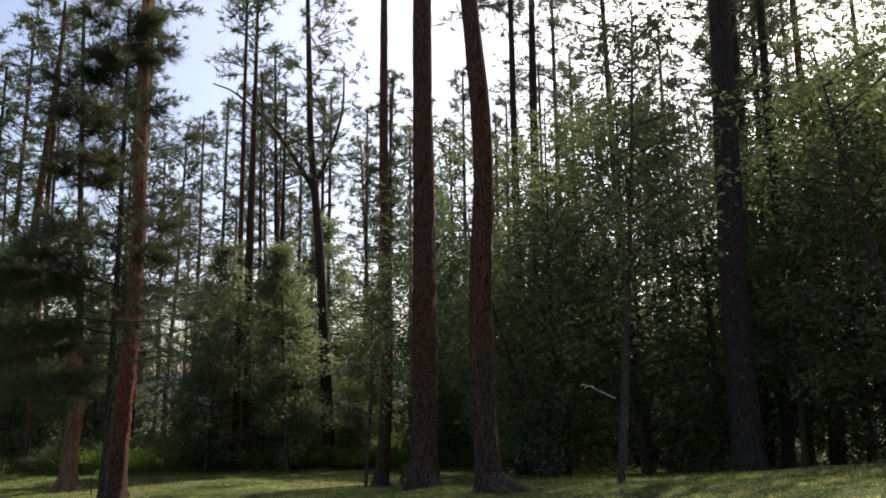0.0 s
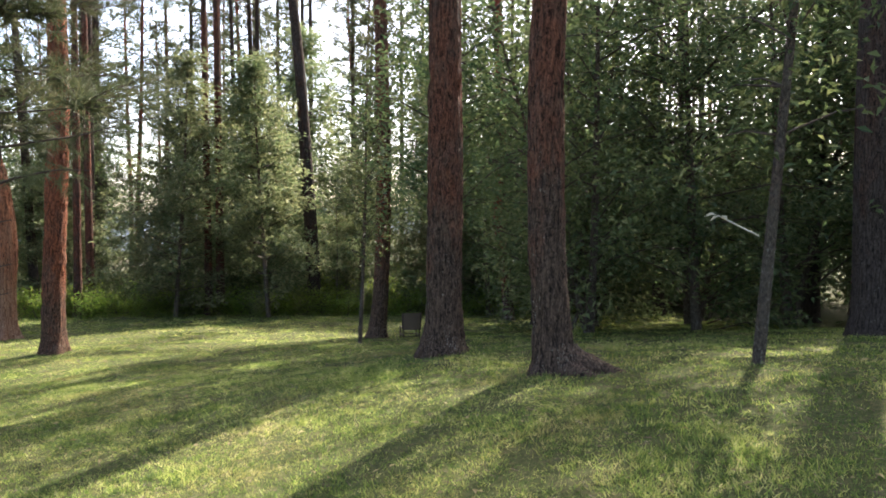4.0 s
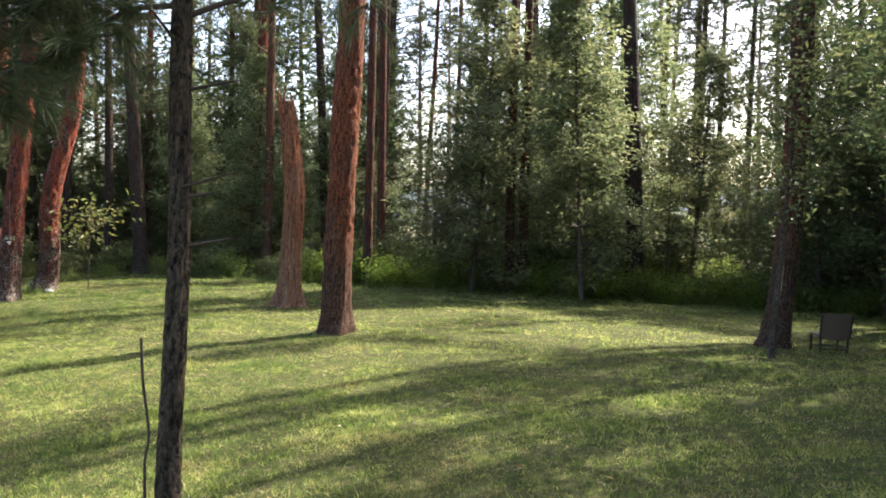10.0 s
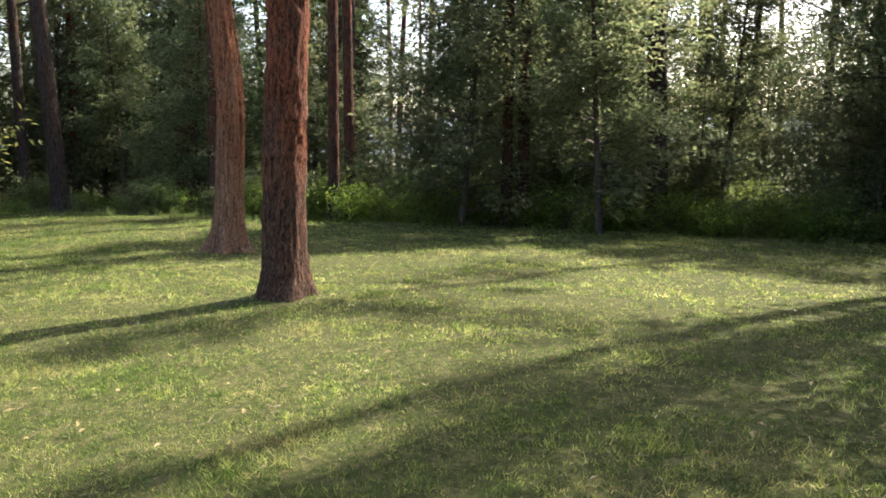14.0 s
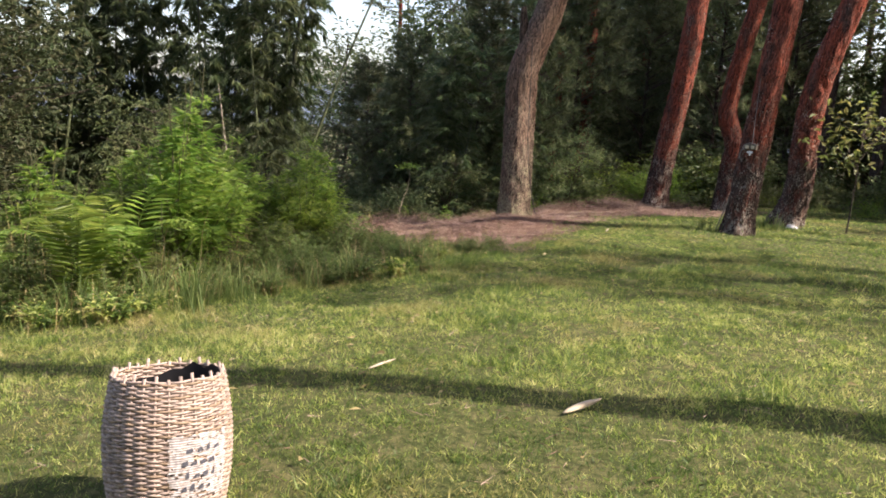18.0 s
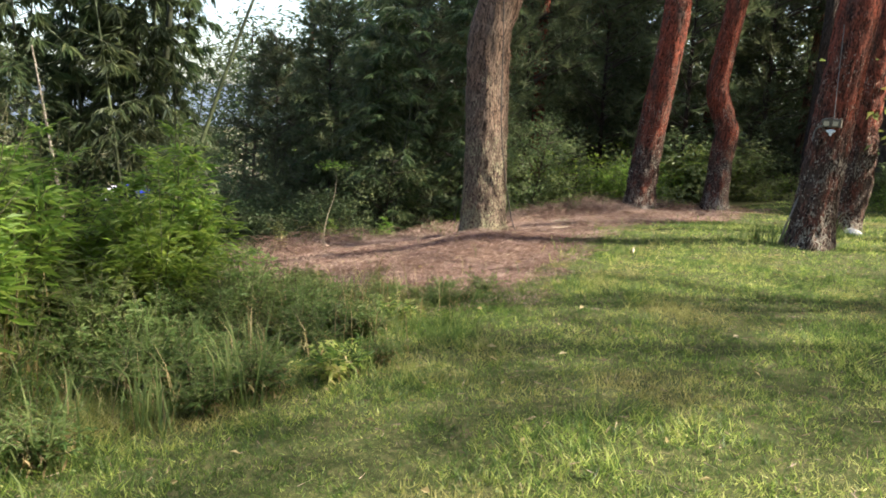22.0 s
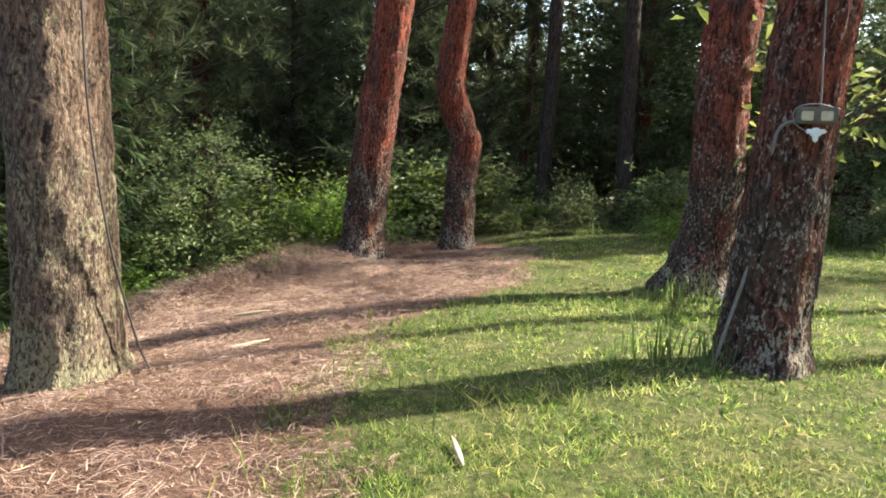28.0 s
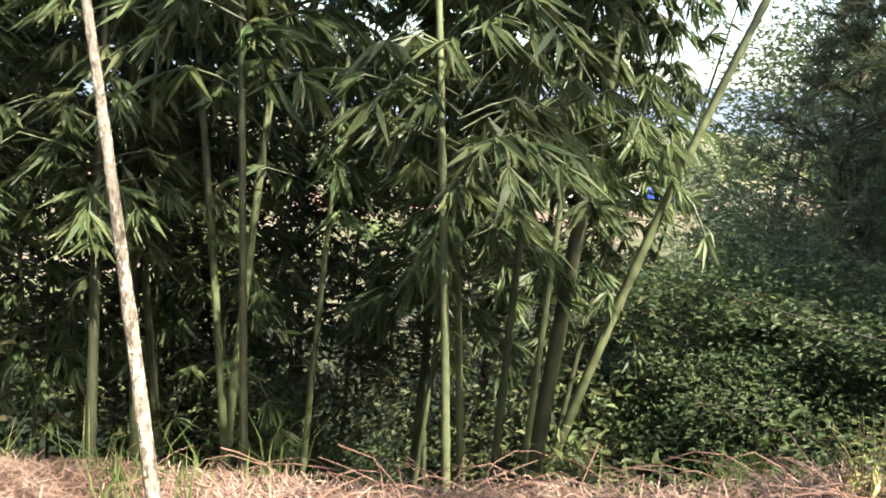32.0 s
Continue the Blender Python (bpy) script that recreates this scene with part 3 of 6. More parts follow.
def pine(x, y, diameter, bend, mat, label, crown=0, height=23.0, near=True, seed=1, flare=0.5, group="pines of the grove", rough=0.16):
    """A tall pine. bend: offsets (dx, dy, z) that its trunk passes through."""
    ob = thing("pine_tree", (x, y, ground_at(x, y)), label, "tree", group)
    last = np.array(bend[-1], float)
    pts = [(0, 0, -0.25), (0, 0, 0)] + [tuple(b) for b in bend]
    if last[2] < height - 2:
        slope = np.array([last[0], last[1]]) / max(last[2], 1)
        pts += [(last[0] + slope[0] * 0.5 * (h - last[2]), last[1] + slope[1] * 0.5 * (h - last[2]), h) for h in np.linspace(last[2], height, 4)[1:]]
    part("trunk", trunk_mesh("trunk", pts, diameter, mat, near, flare, seed, rough), None, ob)
    if crown is not None:
        wood, leaves = CROWNS[crown]
        top = np.array(pts[-1])
        s = height / 23.0
        for name, me in (("branchwork", wood), ("crown", leaves)):
            c = part(name, me, None, ob)
            sh = Matrix.Identity(4)
            sh[0][2], sh[1][2] = top[0] / top[2], top[1] / top[2]
            c.matrix_local = sh @ Matrix.Rotation(seed * 2.4, 4, "Z") @ Matrix.Diagonal((s, s, s, 1))
    return ob


# trunks beside the walk
pine(0.68, 12.15, 0.37, [(-0.06, 0, 1.5), (-0.05, 0, 3.2), (0.05, 0, 4.9), (0.03, 0, 6.2), (-0.13, 0, 8.6), (-0.25, 0, 11)], BARK_GREY, "leaning grey-brown pine with a broad rooted foot in the grass", 5, seed=3, flare=0.4)
pine(-0.39, 14.95, 0.49, [(0.03, 0, 1.5), (0.07, 0, 4.5), (0.10, 0, 9.0)], BARK_GREY, "tall straight pine with cracked grey-brown bark", 5, 25, seed=5, flare=0.5)
pine(-1.86, 23.0, 0.37, [(0.15, 0, 2.0), (0.22, 0, 5.0), (0.15, 0, 10.0)], BARK_GREY, "dark red-barked pine beside the chair", 5, seed=8, flare=0.6)
pine(-8.62, 20.81, 0.46, [(0.02, 0, 1.2), (0.10, 0.04, 3.2), (0.20, 0.08, 6.0), (0.12, 0.05, 12)], BARK_RIDGED, "straight pine with ridged reddish bark on the open lawn", 5, 24, seed=11, flare=0.4)
pine(-21.77, 20.56, 0.61, [(0.02, 0.0, 1.2), (-0.03, -0.01, 2.3), (0.0, 0.0, 2.9), (0.06, 0.18, 3.5), (0.15, 0.42, 4.3), (0.16, 0.42, 5.4), (0.1, 0.3, 8)], BARK_PALE, "thick pine with pale mossy bark among pine litter", 5, 22, seed=14, flare=0.22, rough=0.11)
pine(-25.1, 26.25, 0.58, [(0.0, 0.0, 0.5), (0.11, 0.10, 1.9), (0.29, 0.26, 3.9), (0.4, 0.4, 7.0)], BARK_RED, "leaning pine with bright red bark at the bank", 5, 23, seed=17, flare=0.35)
pine(-25.2, 28.5, 0.50, [(0.04, 0.04, 1.25), (0.08, 0.07, 1.8), (-0.11, -0.10, 2.55), (-0.12, -0.10, 3.1), (0.03, 0.03, 4.5), (0.3, 0.27, 6.8)], BARK_RED, "crooked pine with a knee in its trunk", 5, 21, seed=20, flare=0.3)
pine(-18.36, 23.2, 0.455, [(0.03, 0.03, 0.8), (0.14, 0.13, 2.6), (0.36, 0.33, 5.5), (0.6, 0.5, 8.5)], BARK_RED, "leaning red pine that carries a twin floodlight", 3, 23, seed=23, flare=0.32)
pine(-19.80, 25.6, 0.50, [(0.10, 0.09, 0.8), (0.15, 0.13, 2.6), (0.55, 0.5, 5.0), (0.7, 0.6, 8.0)], BARK_RED, "leaning pine with flaking red-grey bark beside a shrub", 4, 22, seed=26, flare=0.4)


def root(x, y, dx, dy, thick):
    s = np.linspace(0, 1, 14)
    path = np.stack([x + dx * s, y + dy * s, land(x + dx * s, y + dy * s) + thick * (0.55 * (1 - s) ** 2 + 0.2 * (1 - s) - 0.25)], -1)
    g = lattice(12, 9, 8)
    tagged(new("root", mesh("root", *tube(path, thick * (1 - 0.75 * s), 22, lambda a, i: 1 + 0.35 * (value_noise(a / 6.2832 * 12, s[i] * 7, g) - 0.5)), BARK_GREY)), "gnarled spreading root at the foot of the leaning pine", "root", "roots of the leaning pine")


root(0.72, 12.14, 0.72, -0.22, 0.25), root(0.66, 12.14, -0.34, -0.30, 0.14), root(0.70, 12.12, 0.36, -0.52, 0.18), root(0.72, 12.14, 0.60, 0.12, 0.2)
# trunks at the edge of the lawn
for _x, _y, _d, _b, _m, _c, _s, _t in (
    (2.05, 29.4, 0.34, [(-0.05, 0, 0.8), (-0.12, 0, 1.9), (-0.32, 0, 3.2), (-0.2, 0, 6)], BARK_RED, 5, 30, "crooked reddish pine at the wood's edge"),
    (3.55, 31.4, 0.52, [(0.05, 0, 4), (0.5, 0, 11)], BARK_DARK, 5, 31, "dark straight pine at the wood's edge"),
    (-4.97, 33.75, 0.56, [(-0.1, 0, 3), (-0.45, -0.05, 9.5), (-0.9, 0, 14.5)], BARK_DARK, 4, 32, "black-barked tall pine at the wood's edge"),
    (-8.62, 32.4, 0.30, [(0.0, 0, 3)], BARK_BROWN, 5, 33, "slim brown pine at the wood's edge"),
    (-8.25, 32.55, 0.32, [(0.02, 0, 3)], BARK_BROWN, 5, 34, "slim brown pine at the wood's edge"),
    (-12.95, 31.45, 0.28, [(0.05, 0, 4), (0.1, 0, 9)], BARK_BROWN, 5, 35, "slender brown pine at the wood's edge"),
    (-13.35, 33.4, 0.32, [(0.0, 0, 4), (0.0, 0, 10)], BARK_BROWN, 5, 36, "slender brown pine at the wood's edge"),
    (-20.8, 36.0, 0.58, [(0.05, 0.05, 2.0), (0.40, 0.36, 3.4), (0.62, 0.55, 6.5)], BARK_RED, 4, 37, "stout red pine at the wood's edge"),
    (-22.0, 31.9, 0.48, [(-0.1, -0.06, 3), (-0.4, -0.15, 9)], BARK_DARK, 4, 38, "dark pine at the wood's edge"),
    (-24.6, 33.2, 0.34, [(0.0, 0, 4)], BARK_DARK, 2, 39, "dark pine in the wood"),
    (-18.2, 34.0, 0.36, [(0.1, 0.05, 4)], BARK_GREY, 0, 40, "grey pine in the wood"),
    (-26.4, 32.8, 0.34, [(0.15, 0.05, 4)], BARK_DARK, 1, 41, "dark pine in the wood"),
    (-28.2, 34.5, 0.26, [(0.2, 0.1, 4)], BARK_GREY, 2, 42, "slim pine in the wood"),
    (6.0, 15.5, 0.62, [(0, 0, 3), (0.15, 0, 8), (0.4, 0, 14)], BARK_DARK, 3, 43, "massive dark pine in the shade"),
    (-30.5, 27.0, 0.40, [(-0.1, 0, 4)], BARK_RED, 5, 44, "red pine below the bank"),
    (2.6, 26.6, 0.34, [(0.1, 0, 5)], BARK_DARK, 5, 46, "dark pine in the shade"),
    (7.8, 32.0, 0.42, [(-0.1, 0, 5)], BARK_DARK, 3, 47, "dark pine in the shade"),
    (10.8, 26.8, 0.42, [(0.2, 0, 5)], BARK_DARK, 4, 48, "dark pine in the shade"),
    (5.4, 34.5, 0.36, [(0.1, 0, 5)], BARK_DARK, 5, 49, "dark pine in the shade"),
    (9.6, 22.0, 0.36, [(0.3, 0, 6)], BARK_DARK, 1, 50, "dark pine in the shade"),
    (12.8, 31.0, 0.36, [(0.5, 0, 6)], BARK_DARK, 3, 51, "dark pine in the shade"),
    (-15.6, 38.6, 0.34, [(0.1, 0, 5)], BARK_DARK, 5, 53, "dark pine with low boughs at the wood's edge"),
    (-11.2, 47.4, 0.34, [(-0.1, 0, 5)], BARK_DARK, 5, 54, "dark pine with low boughs at the wood's edge"),
    (-19.0, 47.0, 0.36, [(0.1, 0, 5)], BARK_DARK, 0, 55, "dark pine with low boughs at the wood's edge"),
    (-7.0, 46.0, 0.34, [(0.1, 0, 5)], BARK_DARK, 5, 56, "dark pine with low boughs at the wood's edge"),
    (-10.3, 48.0, 0.40, [(0.1, 0, 5)], BARK_DARK, 5, 45, "dark pine in the wood"),
):
    _p = pine(_x, _y, _d, _b, _m, _t, _c, 22 + (_s % 4), _y < 32.2 and _x < 4, _s, 0.4, "pines at the wood's edge")

    if _s == 32:
        for _pts, _w in (([(-0.72, -0.03, 12.2), (-1.3, 0, 13.2), (-2.6, 0, 15.2), (-4.4, 0.2, 17.0), (-5.6, 0.3, 17.6)], 0.12), ([(-0.75, 0, 12.4), (-0.2, 0.1, 13.6), (0.5, 0.2, 16.0), (0.6, 0.2, 18.5)], 0.10)):
            _l = smooth_path(_pts, 0.4)
            part("limb", mesh("limb", *tube(_l, np.linspace(_w, 0.03, len(_l)), 8), _m), None, _p)

_stub = smooth_path([(0, 0, 0), (-0.03, -0.10, 0.55), (-0.05, -0.16, 1.15)], 0.06)
_o = new("dead_fork", mesh("dead_fork", *tube(_stub, np.linspace(0.15, 0.05, len(_stub)), 20, None, True), BARK_GREY))
_o.location = (-21.74, 20.62, ground_at(-21.74, 20.62) + 2.95)
tagged(_o, "short dead fork at the bend of the mossy pine", "branch")

# the wood behind: pines in loose rows, all with their own height and lean
_r = np.random.default_rng(12)
_tall = []
for _gx in np.arange(-56, 40, 7.4):
    for _gy in np.arange(37, 80, 7.4):
        _tall.append((_gx + _r.uniform(-2.2, 2.2), _gy + _r.uniform(-2.2, 2.2)))
for _gx in np.arange(14, 40, 8.5):
    for _gy in np.arange(6, 36, 8.5):
        _tall.append((_gx + _r.uniform(-2.2, 2.2), _gy + _r.uniform(-2.2, 2.2)))
for _gx in np.arange(-48, -28, 6.0):
    for _gy in np.arange(27, 37, 5.0):
        _tall.append((_gx + _r.uniform(-2, 2), _gy + _r.uniform(-2, 2)))
FAR_TRUNKS = [trunk_mesh("trunk", [(0, 0, -0.3), (0, 0, 0), (a, 0, 5), (b, 0.1, 12), (c, 0, 23)], 0.36, m, False, 0.4, 60 + i)
              for i, (a, b, c, m) in enumerate(((0.1, 0.3, 0.2, BARK_DARK), (-0.1, 0.1, 0.5, BARK_GREY), (0.2, 0.1, -0.2, BARK_RED)))]
_first = {}
for _i, (_x, _y) in enumerate(_tall):
    if (-22 < _x < 6 and _y < 50 and _i % 2) or (-11 < _x < -2 and _y < 44):
        continue
    _v = int(_r.integers(0, 12)) if not (-24 < _x < 14 and _y < 50) else (12 if _y > 45.5 else 15) + int(_r.integers(0, 3))
    _s, _turn = _r.uniform(0.82, 1.15), _r.uniform(0, 360)
    _m = pose(_x, _y, ground_at(_x, _y), _r.normal(0, 1.2), _r.normal(0, 1.2), _turn) @ Matrix.Diagonal((_s, _s, _s, 1))
    if _v not in _first:
        _ob = thing("pine_tree", (0, 0, 0), "tall slender pine in the wood behind the lawn", "tree", "pines of the wood behind")
        part("trunk", FAR_TRUNKS[_v % 3], None, _ob)
        _c = CROWNS[_v % 4 if _v < 12 else 4 if _v < 15 else 5]
        part("branchwork", _c[0], None, _ob), part("crown", _c[1], None, _ob)
        _ob.matrix_world = _m
        _first[_v] = _ob
    else:
        copy_thing(_first[_v], _m).matrix_world = _m


# the broken trunk on the lawn
def broken_trunk():
    x, y = -11.78, 24.7
    ob = thing("broken_trunk", (x, y, ground_at(x, y)), "tall barkless dead trunk, broken off and splintered at its top", "dead tree")
    path = smooth_path([(0, 0, -0.2), (0, 0, 0), (0.05, 0.03, 1.2), (0.10, 0.06, 2.6), (0.0, 0.02, 3.9), (-0.10, -0.03, 4.55)], 0.06)
    z = path[:, 2]
    g = lattice(30, 40, 5)
    shape = lambda ang, i: 1 + 0.24 * (value_noise((ang / (2 * np.pi) * 30 + 1.1 * z[i]) % 30, z[i] * 0.5, g) - 0.5) + 0.25 * np.exp(-np.maximum(z[i], 0) / 0.3) * np.cos(5 * ang)
    r = 0.25 * (1 - 0.25 * np.clip(z / 4.5, 0, 1)) * (1 + 0.55 * np.exp(-np.maximum(z, 0) / 0.3))
    part("trunk", mesh("trunk", *tube(path, r, 64, shape, True), BARE_WOOD), None, ob, "weathered orange-brown bare wood")
    rr = np.random.default_rng(4)
    for k in range(11):
        a = k * 2 * np.pi / 11
        c = np.array([-0.10 + 0.145 * np.cos(a), -0.03 + 0.145 * np.sin(a), 4.42])
        h = 0.18 + 0.42 * rr.random() * (0.5 + 0.5 * np.cos(a - 2.6))
        p = np.stack([c, c + (0.01 * np.cos(a), 0.01 * np.sin(a), h * 0.6), c + (0, 0, h)])
        part("splinter", mesh("splinter", *tube(p, (0.045, 0.03, 0.004), 6), BARE_WOOD), None, ob)


broken_trunk()


def young_pine():
    """The slim pine beside the walk, with long thin boughs."""
    x, y = -5.68, 13.03
    ob = thing("young_pine", (x, y, ground_at(x, y)), "slim dark young pine with long thin boughs on the lawn", "tree")
    part("trunk", trunk_mesh("trunk", [(0, 0, -0.2), (0, 0, 0), (0.02, 0, 0.5), (0.062, 0.015, 1.4), (0.072, 0.02, 2.2), (0.08, 0.03, 3.4), (0.08, 0.03, 6), (0.05, 0, 9.5)], 0.118, BARK_YOUNG, True, 0.15, 71, 0.34), None, ob)
    wood, leaves = pine_branches(77, 3.4, 9.3, 42, 2.2, 40, 0.24, 0.011, 0.6, 28, 0.14, 0.45)
    part("branchwork", wood.mesh("branches", TWIG), None, ob), part("crown", mesh("crown", *leaves, NEEDLES, False), None, ob)
    # long boughs low on the stem, each with hanging needle tufts
    q = np.random.default_rng(83)
    for pts in ([(0.0, 3.19), (-0.32, 3.22), (-0.8, 3.17), (-1.5, 2.98), (-2.0, 2.9)], [(0.05, 3.17), (0.6, 3.31), (1.09, 3.43), (1.5, 3.57), (2.15, 3.78)],
                [(0.0, 2.96), (-0.26, 2.86), (-0.5, 2.74), (-0.95, 2.62), (-1.5, 2.5)], [(0.0, 2.77), (-0.25, 2.70), (-0.42, 2.55), (-0.7, 2.36), (-1.0, 2.22)],
                [(0.0, 2.70), (0.16, 2.78), (0.34, 2.86), (0.8, 2.98), (1.2, 3.0)], [(0.0, 3.55), (-0.5, 3.6), (-1.2, 3.5), (-2.1, 3.3)], [(0.0, 3.7), (0.5, 3.95), (1.2, 4.1), (2.0, 4.1)],
                [(0.0, 3.9), (-0.6, 4.1), (-1.4, 4.05), (-2.3, 3.8)], [(0.0, 3.35), (-0.4, 3.42), (-1.0, 3.4), (-2.4, 3.15)], [(0.0, 4.2), (-0.5, 4.3), (-1.3, 4.35), (-2.6, 4.1)]):
        swing = q.normal(0, 0.22)
        path = smooth_path([(0.07 + 0.81 * u - 0.59 * swing * u, 0.02 + 0.59 * u + 0.81 * swing * u, z) for u, z in pts], 0.08)
        base, way = [], []
        for p in path[len(path) // 4:]:
            for _ in range(11 if pts[-1][0] < 0 else 2):
                w = unit(q.normal(size=3) * (1, 1, 0.6) + (0, 0, -0.35))
                base.append(p + w * q.uniform(0.05, 0.32)), way.append(w)
        b, w = np.repeat(np.array(base), 34, 0), np.repeat(np.array(way), 34, 0)
        b = b - w * q.uniform(0, 0.12, (len(b), 1))
        bough = part("bough", mesh("bough", *tube(path, np.linspace(0.017, 0.006, len(path)), 7), TWIG), None, ob, "thin dark bough")
        part("needles", mesh("needles", *blade_sheet(b, w + q.normal(size=b.shape) * 0.42 - (0, 0, 0.2), q.uniform(0.12, 0.24, len(b)), 0.0055, q), NEEDLES, False), None, bough)
    part("dead_stem", mesh("dead_stem", *tube(smooth_path([(-0.085, -0.07, 0), (-0.09, -0.07, 0.35), (-0.07, -0.06, 0.5), (-0.10, -0.07, 0.8), (-0.11, -0.07, 1.02)], 0.05), 0.008, 6), TWIG), None, ob, "thin bare dead stem")
    r = np.random.default_rng(5)
    for k in range(9):
        h, a = r.uniform(0.9, 3.0), r.uniform(0, 6.28)
        o = np.array([np.cos(a), np.sin(a), 0.2])
        p = np.array([0.05, 0, h])
        part("dead_twig", mesh("dead_twig", *tube(np.stack([p, p + o * 0.15, p + o * r.uniform(0.2, 0.45)]), (0.012, 0.009, 0.004), 5), TWIG), None, ob)


young_pine()


# ---- broad-leaved trees and shrubs ----
def leafy(seed, height, low, spread, boughs, leaves, size, mat, slim=0.5, stems=1, stem=0.05, cluster=0.22, hang=0.15, bark_mat=None, cone=False):
    """Stem, twigs and leaves of a broad-leaved tree, as three meshes."""
    r = np.random.default_rng(seed)
    wood, twigs, centres, outs = Pile(), Pile(), [], []
    for s in range(stems):
        lean = r.normal(size=2) * (0.02 if stems == 1 else 0.22)
        pts = [np.array([lean[0] * h + 0.02 * height * np.sin(2.1 * h / height + s), lean[1] * h + 0.015 * height * np.cos(3 * h / height + s) - 0.015 * height, h]) for h in np.linspace(-0.1, height * (0.97 if s == 0 else r.uniform(0.6, 0.9)), 7)]
        path = smooth_path(pts, height / 24)
        wood.add(*tube(path, stem * (1 - 0.88 * np.linspace(0, 1, len(path))) * (1 if s == 0 else 0.7), 8 if height > 4 else 4))
        for k in range(boughs // stems):
            t = low + (1 - low) * (k + r.random()) / (boughs / stems)
            p = path[min(int(t * (len(path) - 1)), len(path) - 1)]
            az = r.uniform(0, 2 * np.pi)
            prof = np.sin(np.pi * np.clip((t - low) / (1 - low) * 0.82 + 0.18, 0, 1)) ** slim
            if cone:
                u = (t - low) / (1 - low)
                prof = min(1.0, 0.55 + 3.5 * u) * (1 - u) ** 0.75
            ln = spread * prof * r.uniform(0.55, 1.15) + 0.05 * spread
            out = np.array([np.cos(az), np.sin(az), r.uniform(0.05, 0.45) if cone else r.uniform(0.15, 0.8)])
            q = [p, p + out * ln * 0.5, p + out * ln - np.array([0, 0, hang * ln])]
            bp = smooth_path(q, ln / 3)
            twigs.add(*tube(bp, np.linspace(0.18 * stem + 0.004, 0.004, len(bp)), 3))
            for _ in range(max(3, int(6 * ln / spread) + 2)):
                c = bp[0] + (bp[-1] - bp[0]) * r.uniform(0.3, 1) + r.normal(size=3) * cluster * 0.9
                centres.append(c), outs.append(out)
    c, o = np.array(centres), np.array(outs)
    per = max(1, leaves // len(c))
    base = np.repeat(c, per, 0) + r.normal(size=(len(c) * per, 3)) * cluster * (1, 1, 0.65)
    way = np.repeat(o, per, 0) * 0.6 + r.normal(size=base.shape) * (0.8, 0.8, 0.45) - (0, 0, 0.25)
    n = len(base)
    return wood.mesh("stem", bark_mat or BARK_SMOOTH), twigs.mesh("twigs", TWIG), mesh("leaves", *leaf_sheet(base, way, size * r.uniform(0.65, 1.3, n), size * 0.45 * r.uniform(0.7, 1.2, n), r), mat, False)


def plant(name, kinds, x, y, scale, label, category, group="", turn=0.0, sink=0.0, names=None):
    ob = thing(name, (x, y, ground_at(x, y) - sink), label, category, group)
    for n, me in zip(names or (("trunk", "branchwork", "crown") if category == "tree" else ("stem", "twigwork", "foliage")), kinds):
        p = part(n, me, None, ob)
        if n in ("twigwork", "branchwork") or (names and n == "stem"):
            tagged(p, kind="stuff")
    ob.matrix_world = pose(x, y, ground_at(x, y) - sink, 0, 0, turn) @ Matrix.Diagonal((scale[0], scale[0], scale[1], 1))
    return ob


YOUNG = [leafy(101, 9.0, 0.09, 2.1, 120, 15000, 0.14, LEAF_YOUNG_LIT, 0.75, 1, 0.075, 0.15, -0.12, cone=True),
         leafy(102, 9.5, 0.08, 2.3, 130, 16000, 0.14, LEAF_YOUNG_LIT, 0.65, 1, 0.08, 0.15, -0.12, cone=True),
         leafy(103, 8.5, 0.10, 2.1, 110, 14000, 0.14, LEAF_YOUNG_LIT, 0.85, 1, 0.07, 0.16, -0.12, cone=True)]
DENSE = [leafy(105, 9.0, 0.05, 2.6, 84, 11000, 0.145, LEAF_DARK, 0.45, 1, 0.10, 0.21), leafy(106, 8.0, 0.08, 2.4, 76, 9500, 0.145, LEAF_MID, 0.45, 2, 0.09, 0.22)]
_r = np.random.default_rng(21)
for _x, _y, _s, _v in ((-6.15, 30.9, 0.98, 0), (-9.55, 31.5, 1.06, 2), (-7.9, 35.0, 1.05, 1), (-3.4, 35.0, 0.9, 0), (0.2, 33.8, 1.0, 0),
                       (-16.5, 37.2, 1.0, 1), (-19.3, 34.5, 0.9, 2), (-23.0, 36.0, 0.9, 0), (2.2, 35.5, 1.1, 1), (-5.4, 36.5, 1.15, 1)):
    plant("young_tree", YOUNG[_v], _x, _y, (_s * 1.2, _s * _r.uniform(0.9, 1.15)), "young broad-leaved tree with fine sunlit green leaves", "tree", "young trees at the lawn's far edge", _r.uniform(0, 360))
for _x, _y, _s, _v in ((4.7, 29.6, 1.15, 0), (8.3, 29.2, 1.35, 1), (5.5, 21.6, 1.25, 0), (3.9, 24.8, 1.15, 1), (8.2, 22.8, 1.45, 1), (11.2, 20.6, 1.2, 0), (6.9, 26.2, 1.4, 0), (12.5, 15.5, 1.4, 1), (12.4, 24.5, 1.5, 0), (9.2, 14.6, 1.15, 1), (10.5, 10.5, 1.2, 0), (2.9, 20.8, 1.1, 1), (1.6, 32.2, 1.0, 0), (3.0, 27.4, 0.95, 0), (2.8, 23.4, 1.0, 1)):
    plant("dense_tree", DENSE[_v], _x, _y, (_s, _s * _r.uniform(0.95, 1.15)), "dense dark-leaved tree in the shade", "tree", "dark trees beside the lawn", _r.uniform(0, 360))
SLIM = leafy(108, 8.5, 0.30, 1.4, 46, 3600, 0.13, LEAF_DARK, 0.5, 1, 0.07, 0.24)
